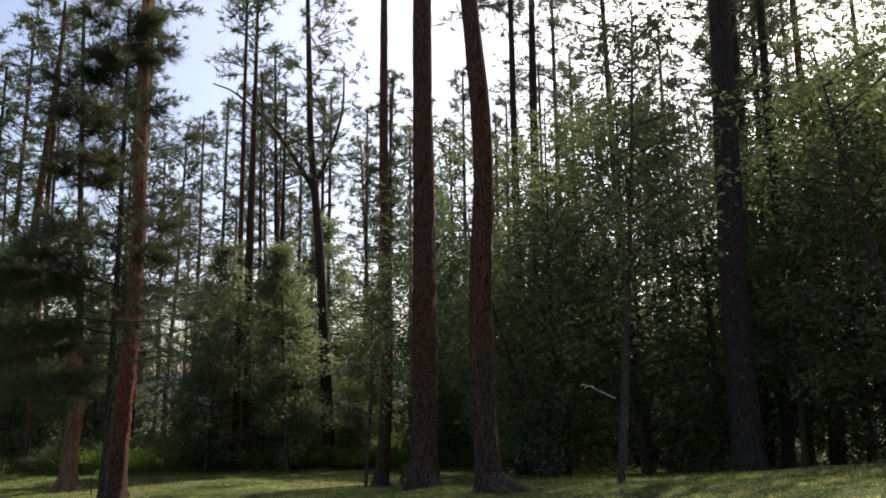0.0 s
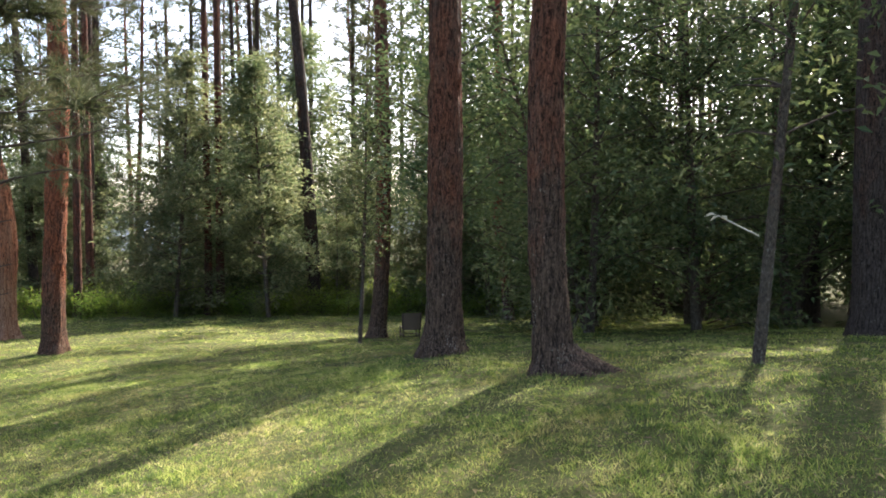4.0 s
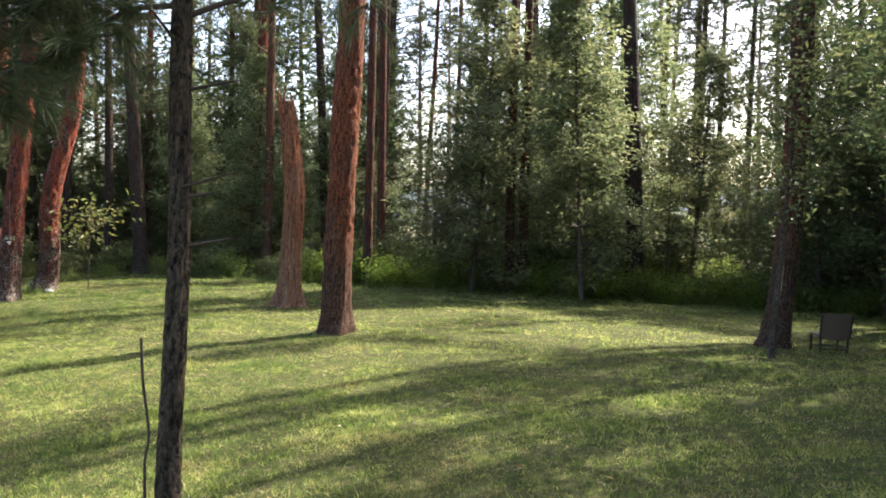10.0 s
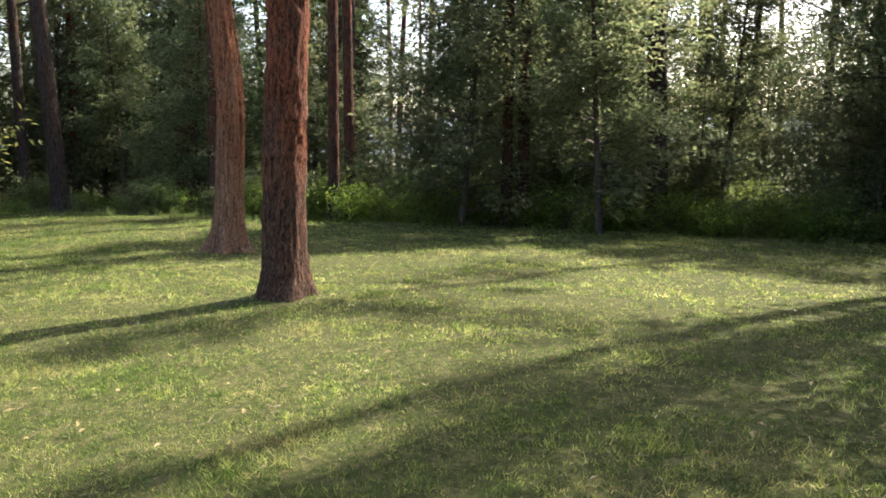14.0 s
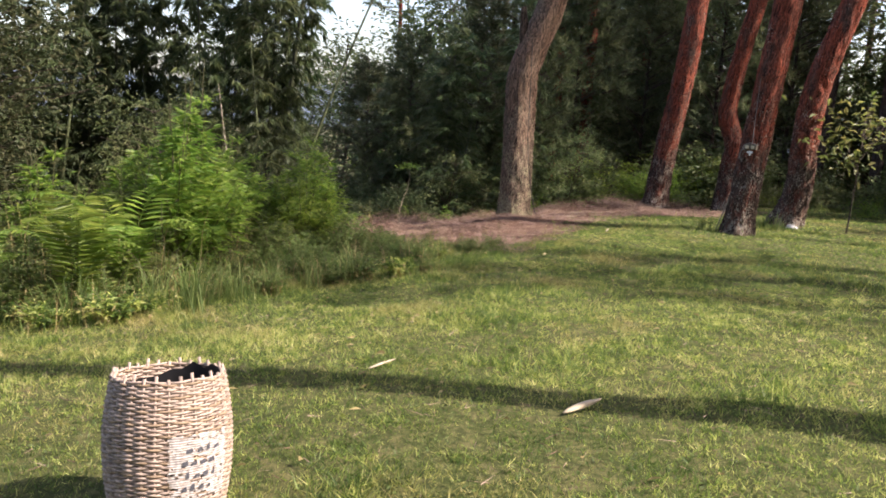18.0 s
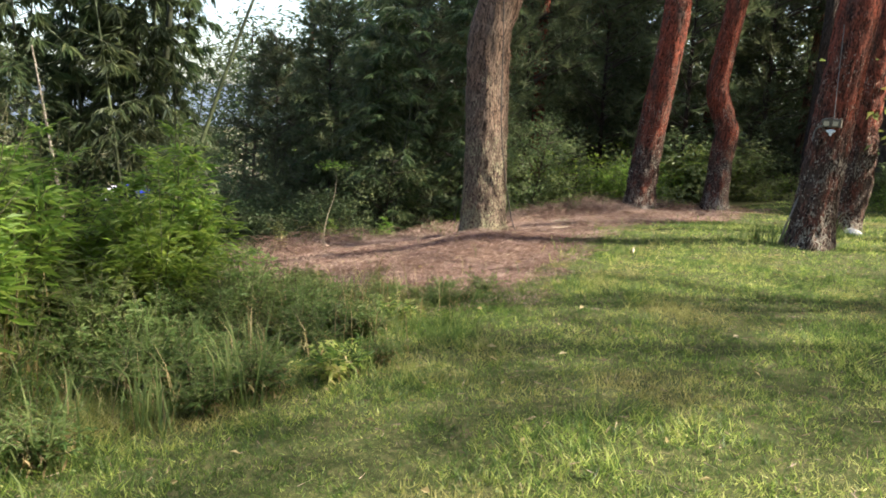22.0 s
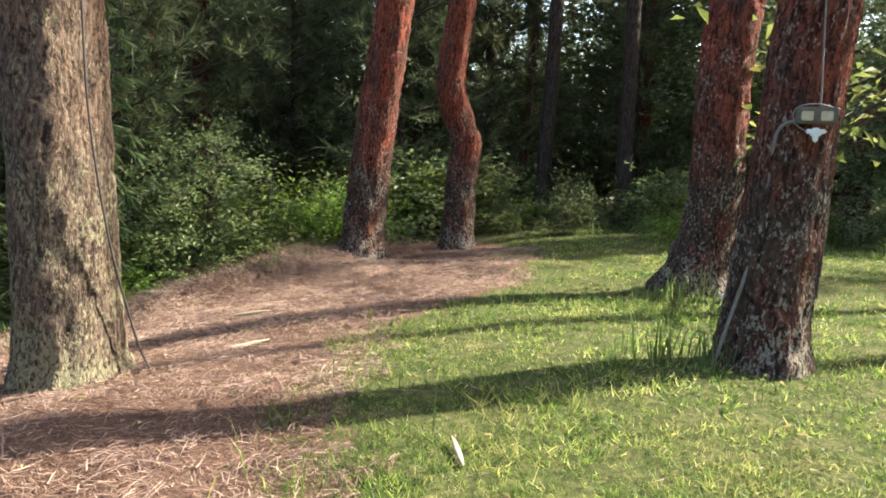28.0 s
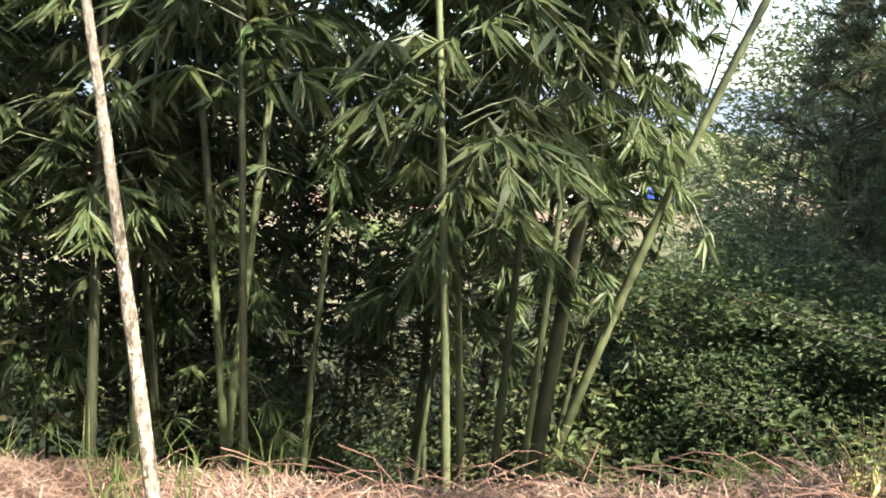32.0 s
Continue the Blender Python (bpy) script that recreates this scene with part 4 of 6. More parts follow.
plant("sapling", SLIM, 2.62, 11.75, (0.95, 1.0), "slim sapling with a pale stem and open crown", "tree")
_t = mesh("pale_twig", *tube(smooth_path([(0, 0, 0), (-0.22, -0.05, 0.10), (-0.42, -0.06, 0.20)], 0.05), 0.008, 5), plain("pale_twig", (0.5, 0.45, 0.36)))
_o = tagged(new("pale_twig", _t), "bare pale twig with two dry leaves on the sapling", "twig")
_o.location = (2.60, 11.7, ground_at(2.62, 11.75) + 1.25)
_rr = np.random.default_rng(2)
part("dry_leaf", mesh("dry_leaf", *leaf_sheet(np.array([(-0.42, -0.06, 0.20), (-0.40, -0.06, 0.2), (-0.33, -0.06, 0.15), (-0.44, -0.06, 0.21)]), np.array([(-1, 0, 0.2), (-0.6, 0.3, -0.3), (-0.5, -0.4, 0.4), (-1, 0.2, -0.1)]), 0.11, 0.05, _rr), plain("dry_leaf", (0.62, 0.58, 0.47)), False), None, _o)
plant("sapling", leafy(109, 6.0, 0.36, 1.0, 36, 2600, 0.11, LEAF_DARK, 0.6, 1, 0.05, 0.20), -2.08, 20.75, (1, 1), "thin dark sapling with a small leafy crown", "tree")
plant("sapling", leafy(110, 6.4, 0.38, 1.7, 46, 5600, 0.12, LEAF_DARK, 0.5, 1, 0.075, 0.24), -0.35, 17.5, (1, 1), "brown-stemmed sapling with drooping dark leaves", "tree")
plant("sapling", leafy(111, 5.0, 0.30, 0.5, 20, 700, 0.10, LEAF_MID, 0.6, 1, 0.03, 0.16), -4.05, 33.0, (1, 1), "thin sapling at the lawn's far edge", "tree")
plant("sapling", leafy(112, 7.0, 0.35, 1.3, 40, 3000, 0.13, LEAF_DARK, 0.6, 1, 0.085, 0.24), 8.7, 19.0, (1, 1), "dark slim tree in the shade", "tree")

SHRUBS = [leafy(120 + k, h, 0.02, s, 34, n, z, m, 0.4, st, 0.02, 0.14)
          for k, (h, s, n, z, m, st) in enumerate(((1.3, 0.75, 1300, 0.12, LEAF_LIME, 4), (1.6, 0.9, 1500, 0.12, LEAF_MID, 5), (1.0, 0.7, 900, 0.11, LEAF_LIME, 4), (2.2, 1.1, 1700, 0.14, LEAF_MID, 5)))]
# undergrowth along the wood's edge
_r = np.random.default_rng(31)
for _k in range(64):
    _x = -26 + 31 * (_k + _r.random()) / 64
    _y = np.interp(_x, (-26, -20, -14, -8, 0, 5), (30.5, 31.6, 32.6, 33.3, 34.2, 33.5)) + _r.uniform(-0.6, 2.2)
    _v = int(_r.choice((0, 0, 1, 2, 3)))
    _s = _r.uniform(0.7, 1.25) * (0.52 if _x < -21 else 0.7 if _x < -14 else 1)
    plant("shrub", SHRUBS[_v], _x, _y, (_s * 1.1, _s), ("bright lime-green shrub", "mid-green shrub", "low lime-green shrub", "tall dark-green shrub")[_v] + " in the undergrowth", "shrub", "undergrowth along the wood", _r.uniform(0, 360), sink=0.03)
for _k in range(34):
    _x = -15 + 17.5 * (_k + _r.random()) / 34
    _y = np.interp(_x, (-20, -14, -8, 0, 5), (31.4, 32.0, 32.5, 32.9, 32.7)) + _r.uniform(-0.7, 0.4)
    plant("shrub", SHRUBS[(0, 2, 0, 1)[_k % 4]], _x, _y, (_r.uniform(0.55, 1.0),) * 2, "low bright-green shrub at the lawn's far edge", "shrub", "undergrowth along the wood", _r.uniform(0, 360), sink=0.03)
for _k in range(26):
    _x, _y = _r.uniform(-33, -26.2), _r.uniform(20.5, 31)
    _v = int(_r.choice((1, 3, 3)))
    plant("shrub", SHRUBS[_v], _x, _y, (1.1, _r.uniform(0.9, 1.5) * (0.6 if _x > -29 else 1)), "dark-green shrub below the bank", "shrub", "shrubs below the bank", _r.uniform(0, 360), sink=0.05)
for _k in range(12):
    _x, _y = _r.uniform(-8, 7), _r.uniform(34, 44)
    plant("shrub", SHRUBS[3], _x, _y, (_r.uniform(1.0, 1.7),) * 2, "tall dark-green shrub in the wood", "shrub", "shrubs in the wood", _r.uniform(0, 360))
for _x, _y, _s in ((-23.0, 32.6, 0.7), (-22.2, 33.4, 0.6), (-25.6, 31.4, 0.6), (-26.4, 30.6, 0.6)):
    plant("shrub", SHRUBS[0], _x, _y, (_s, _s * 0.9), "bright lime-green shrub behind the leaning pines", "shrub", "undergrowth along the wood", 200 * _s, sink=0.05)
_r = np.random.default_rng(37)
for _k in range(12):
    _x, _y = _r.uniform(-34, -25.6), _r.uniform(15.2, 18.6)
    _s = _r.uniform(0.6, 0.9)
    plant("shrub", SHRUBS[(1, 2, 1, 3)[_k % 4]], _x, _y, (_s * 1.5, _s * 0.8), "green shrub on the slope below the bamboo", "shrub", "shrubs below the bank", _r.uniform(0, 360), sink=0.05)
for _k in range(12):
    _x, _y = -27.2 - 0.62 * _k + _r.uniform(-0.3, 0.3), _r.uniform(15.7, 18.4)
    _s = _r.uniform(0.95, 1.25)
    plant("shrub", SHRUBS[(3, 1, 3)[_k % 3]], _x, _y, (_s * 1.2, _s), "leafy green shrub on the slope below the bamboo", "shrub", "shrubs below the bank", _r.uniform(0, 360), sink=0.05)
_r = np.random.default_rng(38)
for _k in range(20):
    _x, _y = _r.uniform(-31, -25.0), _r.uniform(16.6, 21.5)
    _s = _r.uniform(0.7, 1.0)
    plant("shrub", SHRUBS[3 if _k % 3 else 1], _x, _y, (_s * 1.2, _s * 0.9), "dark-green shrub on the slope below the litter", "shrub", "shrubs below the bank", _r.uniform(0, 360), sink=0.05)
plant("gold_shrub", leafy(130, 2.3, 0.55, 1.15, 20, 330, 0.20, LEAF_GOLD, 0.3, 1, 0.03, 0.17, -0.1), -18.85, 26.15, (0.85, 0.95), "shrub with large yellow-green leaves beside a pine", "shrub")
# taller growth in the wood and below the bank
BACK = [leafy(115, 8.0, 0.05, 2.6, 80, 6400, 0.21, LEAF_DARK, 0.4, 1, 0.09, 0.36), leafy(116, 7.0, 0.05, 2.5, 70, 6000, 0.21, LEAF_DARK, 0.45, 2, 0.08, 0.36)]
_r = np.random.default_rng(34)
for _gx in np.arange(-42, 26, 4.6):
    for _gy in (40.0, 46.5, 54.0, 64.0):
        _s = _r.uniform(0.75, 1.15) * (1 + 0.012 * (_gy - 40))
        if abs(_gx + 15.1 + 0.41 * (_gy - 40)) < 2.6 or (_gy < 42 and -7 < _gx < 12) or (_gy < 50 and -9 < _gx < 14 and _r.random() < 0.6):
            continue
        plant("wood_tree", BACK[int(_r.integers(0, 2))], _gx + _r.uniform(-1.8, 1.8), _gy + _r.uniform(-2, 2), (_s, _s), "leafy tree deep in the wood", "tree", "leafy trees deep in the wood", _r.uniform(0, 360))
for _x, _y, _s in ((-32.5, 24.0, 1.15), (-36.0, 23.5, 1.2), (-37.0, 30.0, 1.4), (-33.5, 33.5, 1.2), (-29.5, 33.0, 0.9), (-42.0, 26.0, 1.5), 
                   (-40.5, 35.5, 1.4)):
    plant("bank_tree", BACK[0] if _s > 0.9 else DENSE[1], _x, _y, (_s, _s), "dark dense tree below the bank", "tree", "trees below the bank", 140 * _s, sink=0.1)
# young pines clothed to the ground below the bank
_w, _l = pine_branches(300, 0.6, 8.2, 74, 2.3, 13, 0.30, 0.030, per=15)
YOUNG_PINE = (trunk_mesh("trunk", [(0, 0, -0.3), (0, 0, 0), (0.05, 0, 4), (0, 0.05, 8.4)], 0.16, BARK_DARK, False, 0.3, 301, 0.1, 0.12), _w.mesh("pine_branches", TWIG), mesh("pine_crown", *_l, NEEDLES, False))
for _x, _y, _s in ((-32.5, 20.1, 0.92), (-30.4, 20.9, 0.95), (-29.6, 22.8, 1.05), (-34.5, 21.7, 0.9), (-30.2, 26.4, 1.1), (-28.6, 30.6, 1.1), (-33.0, 29.0, 1.3), (-31.0, 35.0, 1.2), (-26.0, 36.5, 1.1), (-36.0, 34.0, 1.4), (-17.0, 41.0, 1.2), (-12.5, 42.0, 1.1), (-22.5, 39.5, 1.3), (-28.4, 33.4, 1.15), (-30.8, 29.4, 1.1), (-29.2, 24.4, 1.0)):
    plant("young_pine", YOUNG_PINE, _x, _y, (_s, _s), "young pine clothed in long needles to its foot", "tree", "young pines round the lawn", 170 * _s)
_q = np.random.default_rng(80)
for _k in range(16):
    _x, _y, _s = 1.0 + 1.0 * _k + _q.uniform(-0.6, 0.6), _q.uniform(34.5, 42), _q.uniform(0.36, 0.55) * (2.2 if _k > 3 else 1.7)
    plant("wood_tree", BACK[_k % 2], _x, _y, (_s * 1.3, _s), "leafy tree in the shade of the wood", "tree", "leafy trees deep in the wood", 65.0 * _k)
# full-crowned pines behind the leafy trees
for _x, _y, _s in ((-13.0, 50.0, 61), (-19.5, 48.5, 62), (-8.0, 49.5, 63), (-3.5, 50.0, 64), (1.5, 50.0, 65), (-26.0, 43.0, 66), (6.5, 48.0, 67), (-16.0, 54.5, 68), (-10.5, 55.0, 69), (-5.5, 54.0, 70), (-1.0, 55.5, 71), (4.0, 54.0, 72), (-21.5, 51.0, 73), (9.0, 50.0, 74), (-12.5, 57.0, 75), (-2.5, 58.0, 76), (14.5, 35.0, 77), (18.0, 31.0, 78), (12.5, 41.0, 79), (18.5, 38.5, 80)):
    pine(_x, _y, 0.38, [(0.1, 0, 5)], BARK_DARK, "tall pine with low dark boughs in the wood", 2 if _y < 50.5 and _x < 10 else _s % 2, 23 + _s % 3, False, _s, 0.4, "full-crowned pines of the wood")
# tall trees that close the view
for _x, _y, _s in ((-34, 38, 1.7), (-40, 41, 1.9), (-29, 42, 1.7), (-45, 35, 1.8), (-24, 44, 1.7), (-47, 28, 1.8), (-40, 30, 1.6), (-50, 40, 2.0), (16, 28, 1.7), (15, 20, 1.5), (18, 34, 1.9), (17, 12, 1.5), (20, 24, 1.9), (-46, 21.9, 1.2), (-52, 22.6, 1.5)):
    plant("wood_tree", BACK[int(_x) % 2], _x, _y, (_s, _s), "tall leafy tree deep in the wood", "tree", "leafy trees deep in the wood", 77.0 * _s)
# small trees on the slope under the valley view
for _x, _y, _s in ((-31.0, 16.2, 0.42), (-33.0, 17.5, 0.44), (-35.0, 16.3, 0.43), (-32.0, 18.5, 0.46), (-37.0, 17.6, 0.42), (-36.0, 15.2, 0.45), (-29.4, 17.3, 0.38), (-39.5, 16.5, 0.42), (-34.0, 19.0, 0.5)):
    plant("slope_tree", DENSE[1], _x, _y, (_s, _s), "small leafy tree on the slope below the bank", "tree", "small trees on the slope", 300 * _s, sink=0.05)
# these leaves are coloured darker in place of shade from the pines
SLOPE = [leafy(160 + k, 8.0, 0.06, 2.6, 90, 15000, 0.17, LEAF_SHADED, 0.5, 2, 0.08, 0.30) for k in range(2)]
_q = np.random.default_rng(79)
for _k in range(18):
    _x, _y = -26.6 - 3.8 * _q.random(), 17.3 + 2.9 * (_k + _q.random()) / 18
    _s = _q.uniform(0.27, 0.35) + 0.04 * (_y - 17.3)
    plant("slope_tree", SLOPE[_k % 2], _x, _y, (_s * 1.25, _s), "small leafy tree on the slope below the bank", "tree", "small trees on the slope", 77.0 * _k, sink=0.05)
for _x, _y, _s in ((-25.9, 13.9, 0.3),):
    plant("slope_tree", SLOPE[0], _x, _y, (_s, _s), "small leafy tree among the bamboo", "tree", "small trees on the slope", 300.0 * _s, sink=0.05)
# foliage below the bank
for _x, _y, _s, _v in ((-28.0, 21.2, 0.55, 1), (-34.5, 23.5, 0.95, 0), (-35.0, 28.0, 0.9, 1), (-27.5, 24.6, 0.5, 1)):
    plant("bank_tree", DENSE[_v], _x, _y, (_s, _s), "dark dense tree below the bank", "tree", "trees below the bank", 40 * _s, sink=0.1)


# ---- bamboo ----
def bamboo_leaves(seed, height, low, sprays, size):
    r = np.random.default_rng(seed)
    wood, base, way = Pile(), [], []
    for k in range(sprays):
        h = height * (low + (1 - low) * r.random() ** 0.8)
        az = r.uniform(0, 2 * np.pi)
        ln = r.uniform(0.35, 1.25) * (1.1 - 0.4 * h / height)
        out = np.array([np.cos(az), np.sin(az), 0.35])
        p = np.array([0, 0, h])
        q = np.stack([p, p + out * ln * 0.55, p + out * ln - (0, 0, 0.45 * ln * ln + 0.05)])
        bp = smooth_path(q, ln / 5)
        wood.add(*tube(bp, np.linspace(0.008, 0.003, len(bp)), 3))
        for j in range(int(r.integers(2, 5))):
            c = bp[int(r.uniform(0.4, 1) * (len(bp) - 1))]
            fan = unit(out * (1, 1, 0) + r.normal(size=3) * 0.5 - (0, 0, 0.4))
            side = unit(np.cross(fan, (0, 0, 1)))
            n = int(r.integers(5, 10))
            for a in np.linspace(-0.9, 0.9, n):
                base.append(c + r.normal(size=3) * 0.015), way.append(fan * np.cos(a) + side * np.sin(a) - np.array([0, 0, 0.35 * abs(a) + 0.15]))
    b, w = np.array(base), np.array(way)
    n = len(b)
    return wood.mesh("bamboo_twigs", CULM), mesh("bamboo_leaves", *leaf_sheet(b, w, size * r.uniform(0.6, 1.25, n), size * 0.15 * r.uniform(0.8, 1.2, n), r, 0.12, 0.4), LEAF_BAMBOO, False)


def culm_mesh(height, diameter, lean, mat, gap=0.32):
    n = int(height / 0.08)
    z = np.linspace(-0.2, height, n)
    path = np.stack([lean[0] * z + lean[0] * 0.06 * z * z, lean[1] * z + lean[1] * 0.06 * z * z, z], -1)
    node = np.exp(-(((z / gap) % 1 - 0.5) * gap / 0.02) ** 2)
    r = diameter / 2 * (1 - 0.7 * np.clip(z / height, 0, 1)) * (1 + 0.18 * node)
    return mesh("culm", *tube(path, r, 14), mat)


BAMBOO = [(high, bamboo_leaves(200 + k, high, lo, n, 0.28)) for k, (high, lo, n) in enumerate(((7.5, 0.26, 90), (7.5, 0.34, 90), (7.5, 0.45, 80), (7.5, 0.22, 95), (7.5, 0.36, 140), (7.5, 0.62, 55)))]


def bamboo(x, y, height, diameter, lean, mat, leaf, label="green bamboo culm with hanging fans of leaves", turn=0.0, leafy_too=True):
    ob = thing("bamboo", (x, y, ground_at(x, y)), label, "bamboo", "bamboo at the bank")
    part("culm", culm_mesh(height, diameter, lean, mat), None, ob)
    if leafy_too:
        high, kinds = BAMBOO[leaf]
        s = height / high
        for name, me in zip(("twigwork", "leaves"), kinds):
            c = tagged(part(name, me, None, ob), kind="stuff" if name == "twigwork" else "")
            sh = Matrix.Identity(4)
            sh[0][2], sh[1][2] = lean[0] * 1.25, lean[1] * 1.25
            c.matrix_local = sh @ Matrix.Rotation(radians(turn), 4, "Z") @ Matrix.Diagonal((1, 1, s, 1))
    return ob


bamboo(-25.6, 16.18, 10.5, 0.15, (0.0, 0.062), CULM_DARK, 5, "thick dark-green bamboo culm leaning over the bank", 10)
bamboo(-26.3, 16.05, 9.5, 0.11, (0.0, 0.215), CULM, 4, "pale green leaning bamboo culm", 80)
bamboo(-27.0, 16.2, 7.6, 0.07, (0.0, 0.10), CULM_DARK, 4, turn=250)
bamboo(-28.2, 16.7, 6.8, 0.06, (0.0, 0.11), CULM_DARK, 0, turn=120)
bamboo(-25.4, 15.78, 8.5, 0.075, (0.0, -0.075), CULM, 0, "slender green bamboo culm with hanging leaf fans", 220)
bamboo(-25.0, 16.2, 7.5, 0.06, (0.0, 0.03), CULM, 2, turn=40)
bamboo(-23.6, 15.95, 7.0, 0.055, (0.0, -0.07), CULM, 0, turn=150)
bamboo(-21.85, 15.2, 2.9, 0.062, (0.02, -0.10), CULM_DRY, 2, "dead bleached bamboo culm with splits", 0, False)
bamboo(-23.45, 14.7, 7.5, 0.05, (0.0, -0.02), CULM_DARK, 1, turn=200)
_r = np.random.default_rng(51)
for _k in range(20):
    _x, _y = _r.uniform(-28.5, -23.9), _r.uniform(9.5, 17.2)
    if _y > 15.2 and _x > -27.0:
        _y -= 2.0
    bamboo(_x, _y, _r.uniform(6, 10), _r.uniform(0.04, 0.09), (_r.normal(0, 0.05), _r.normal(0, 0.06)), CULM_DARK if _k % 3 else CULM, _k % 4, turn=_r.uniform(0, 360))
for _k in range(5):
    bamboo(_r.uniform(-27.5, -24.6), _r.uniform(13.6, 16.4), _r.uniform(7.5, 9.5), _r.uniform(0.05, 0.09), (_r.normal(0.02, 0.04), _r.normal(0.05, 0.05)), CULM_DARK if _k % 2 else CULM, 2, turn=_r.uniform(0, 360))
for _k in range(9):
    bamboo(_r.uniform(-29.5, -26.2), _r.uniform(20.6, 24.5), _r.uniform(5.0, 7.5), 0.05, (_r.normal(0, 0.06), _r.normal(0, 0.08)), CULM_DARK, _k % 4, turn=_r.uniform(0, 360))

# ---- weeds, ferns and shrubs south of the litter ----
def weed_bush(seed, height, spread, stems, per, size, mat, dry=6, bare=0.22):
    """Stems that fan out from one foot, with narrow drooping leaves above and withered ones below."""
    r = np.random.default_rng(seed)
    wood, base, way, size_of, low, down = Pile(), [], [], [], [], []
    for s in range(stems):
        az, far, top = r.uniform(0, 2 * np.pi), spread * np.sqrt(r.random()), height * r.uniform(0.55, 1.0)
        out = np.array([np.cos(az), np.sin(az), 0])
        top *= 1 - 0.45 * far / spread
        path = smooth_path([out * 0.05 - (0, 0, 0.05), out * far * 0.35 + (0, 0, top * 0.45) + r.normal(size=3) * 0.02, out * far * 0.75 + (0, 0, top * 0.8), out * far + (0, 0, top)], top / 8)
        wood.add(*tube(path, np.linspace(0.004 + 0.003 * top, 0.002, len(path)), 4))
        t = bare + (1 - bare) * r.random(per) ** 0.75
        a = path[(t * (len(path) - 1)).astype(int)]
        phi = r.uniform(0, 2 * np.pi, per)
        ray = np.stack([np.cos(phi), np.sin(phi), r.uniform(0.0, 0.9, per)], -1)
        reach = r.random((per, 1)) * 0.11 * height * np.sin(np.pi * np.clip(t, 0.1, 0.95))[:, None]
        base.append(a + ray * reach), way.append(ray - (0, 0, 0.35)), size_of.append(size * r.uniform(0.5, 1.15, per) * (1.1 - 0.45 * t))
        u = r.uniform(0.03, 0.5, dry)
        psi = r.uniform(0, 2 * np.pi, dry)
        low.append(path[(u * (len(path) - 1)).astype(int)] + r.normal(size=(dry, 3)) * 0.05), down.append(np.stack([np.cos(psi), np.sin(psi), -r.uniform(0.3, 1.6, dry)], -1))
    b, w, z, lo, dn = (np.concatenate(q) for q in (base, way, size_of, low, down))
    return (wood.mesh("stem", STEM), mesh("withered_leaves", *leaf_sheet(lo, dn, 0.11 * r.uniform(0.5, 1.2, len(lo)), 0.022, r, 0.3), HAY, False),
            mesh("leaves", *leaf_sheet(b, w, z, z * r.uniform(0.20, 0.32, len(b)), r, 0.15, 0.4), mat, False))


STEM = plain("weed_stem", (0.085, 0.08, 0.035), 0.8)
WEED_PARTS = ("stem", "withered_foliage", "foliage")
WILD = [weed_bush(140, 2.5, 0.8, 16, 150, 0.17, LEAF_WEED, 10), weed_bush(141, 1.8, 0.8, 18, 100, 0.15, LEAF_WEED, 9), weed_bush(142, 1.1, 0.7, 20, 46, 0.13, LEAF_WEED, 16, 0.1),
        weed_bush(143, 0.6, 0.5, 22, 30, 0.10, LEAF_WEED, 10, 0.05), weed_bush(144, 0.75, 0.35, 12, 18, 0.08, LEAF_GOLD, 9)]
LOW = [weed_bush(151, 0.55, 0.5, 16, 30, 0.13, LEAF_WEED, 5, 0.05), weed_bush(152, 0.45, 0.45, 16, 26, 0.16, GRASS, 6, 0.05)]
FRESH = weed_bush(150, 2.6, 0.75, 20, 190, 0.17, LEAF_LIME, 8)
THICKET = [leafy(118 + k, 8.0, 0.05, 2.6, 100, 14000, 0.15, LEAF_BROWN_SHADED, 0.4, 1, 0.09, 0.30) for k in range(2)]
WEEDS = np.array([(-15.2, 12.6), (-16.1, 14.5), (-18.6, 15.7), (-20.2, 15.2), (-22.3, 13.0), (-24.0, 11.5), (-24.0, 6.0), (-15.0, 6.0)])
for _x, _y, _s, _v in ((-19.2, 14.9, 1.0, 0), (-18.7, 15.1, 0.85, 0), (-17.0, 14.2, 1.1, 0), (-17.6, 14.35, 1.22, 0), (-18.3, 14.2, 1.1, 0), (-17.0, 13.7, 1.2, 1), (-18.0, 14.6, 1.2, 1), (-17.0, 13.0, 1.0, 1), (-18.5, 13.6, 0.9, 0), (-19.6, 14.2, 1.3, 1), (-18.8, 14.9, 1.2, 1), (-19.3, 13.7, 1.0, 0), (-20.3, 14.0, 0.95, 0), (-18.0, 12.7, 0.95, 0), (-20.9, 13.1, 1.2, 1)):
    plant("wild_shrub", FRESH if _v == 0 else WILD[_v], _x, _y, (1.05 * _s, _s), "fresh green shrub among tall weeds", "shrub", "shrubs among the weeds", 77 * _s, names=WEED_PARTS)
for _x, _y, _s in ((-18.7, 15.98, 0.93), (-18.15, 15.8, 0.8), (-19.15, 15.85, 0.85)):
    plant("wild_shrub", FRESH, _x, _y, (_s, _s), "fresh green shrub beside the litter", "shrub", "shrubs among the weeds", 4000 * _s, names=WEED_PARTS)
plant("wild_shrub", DENSE[1], -20.6, 14.2, (0.42, 0.36), "dense fresh shrub among tall weeds", "shrub", "shrubs among the weeds", 20.0)
_k = 0
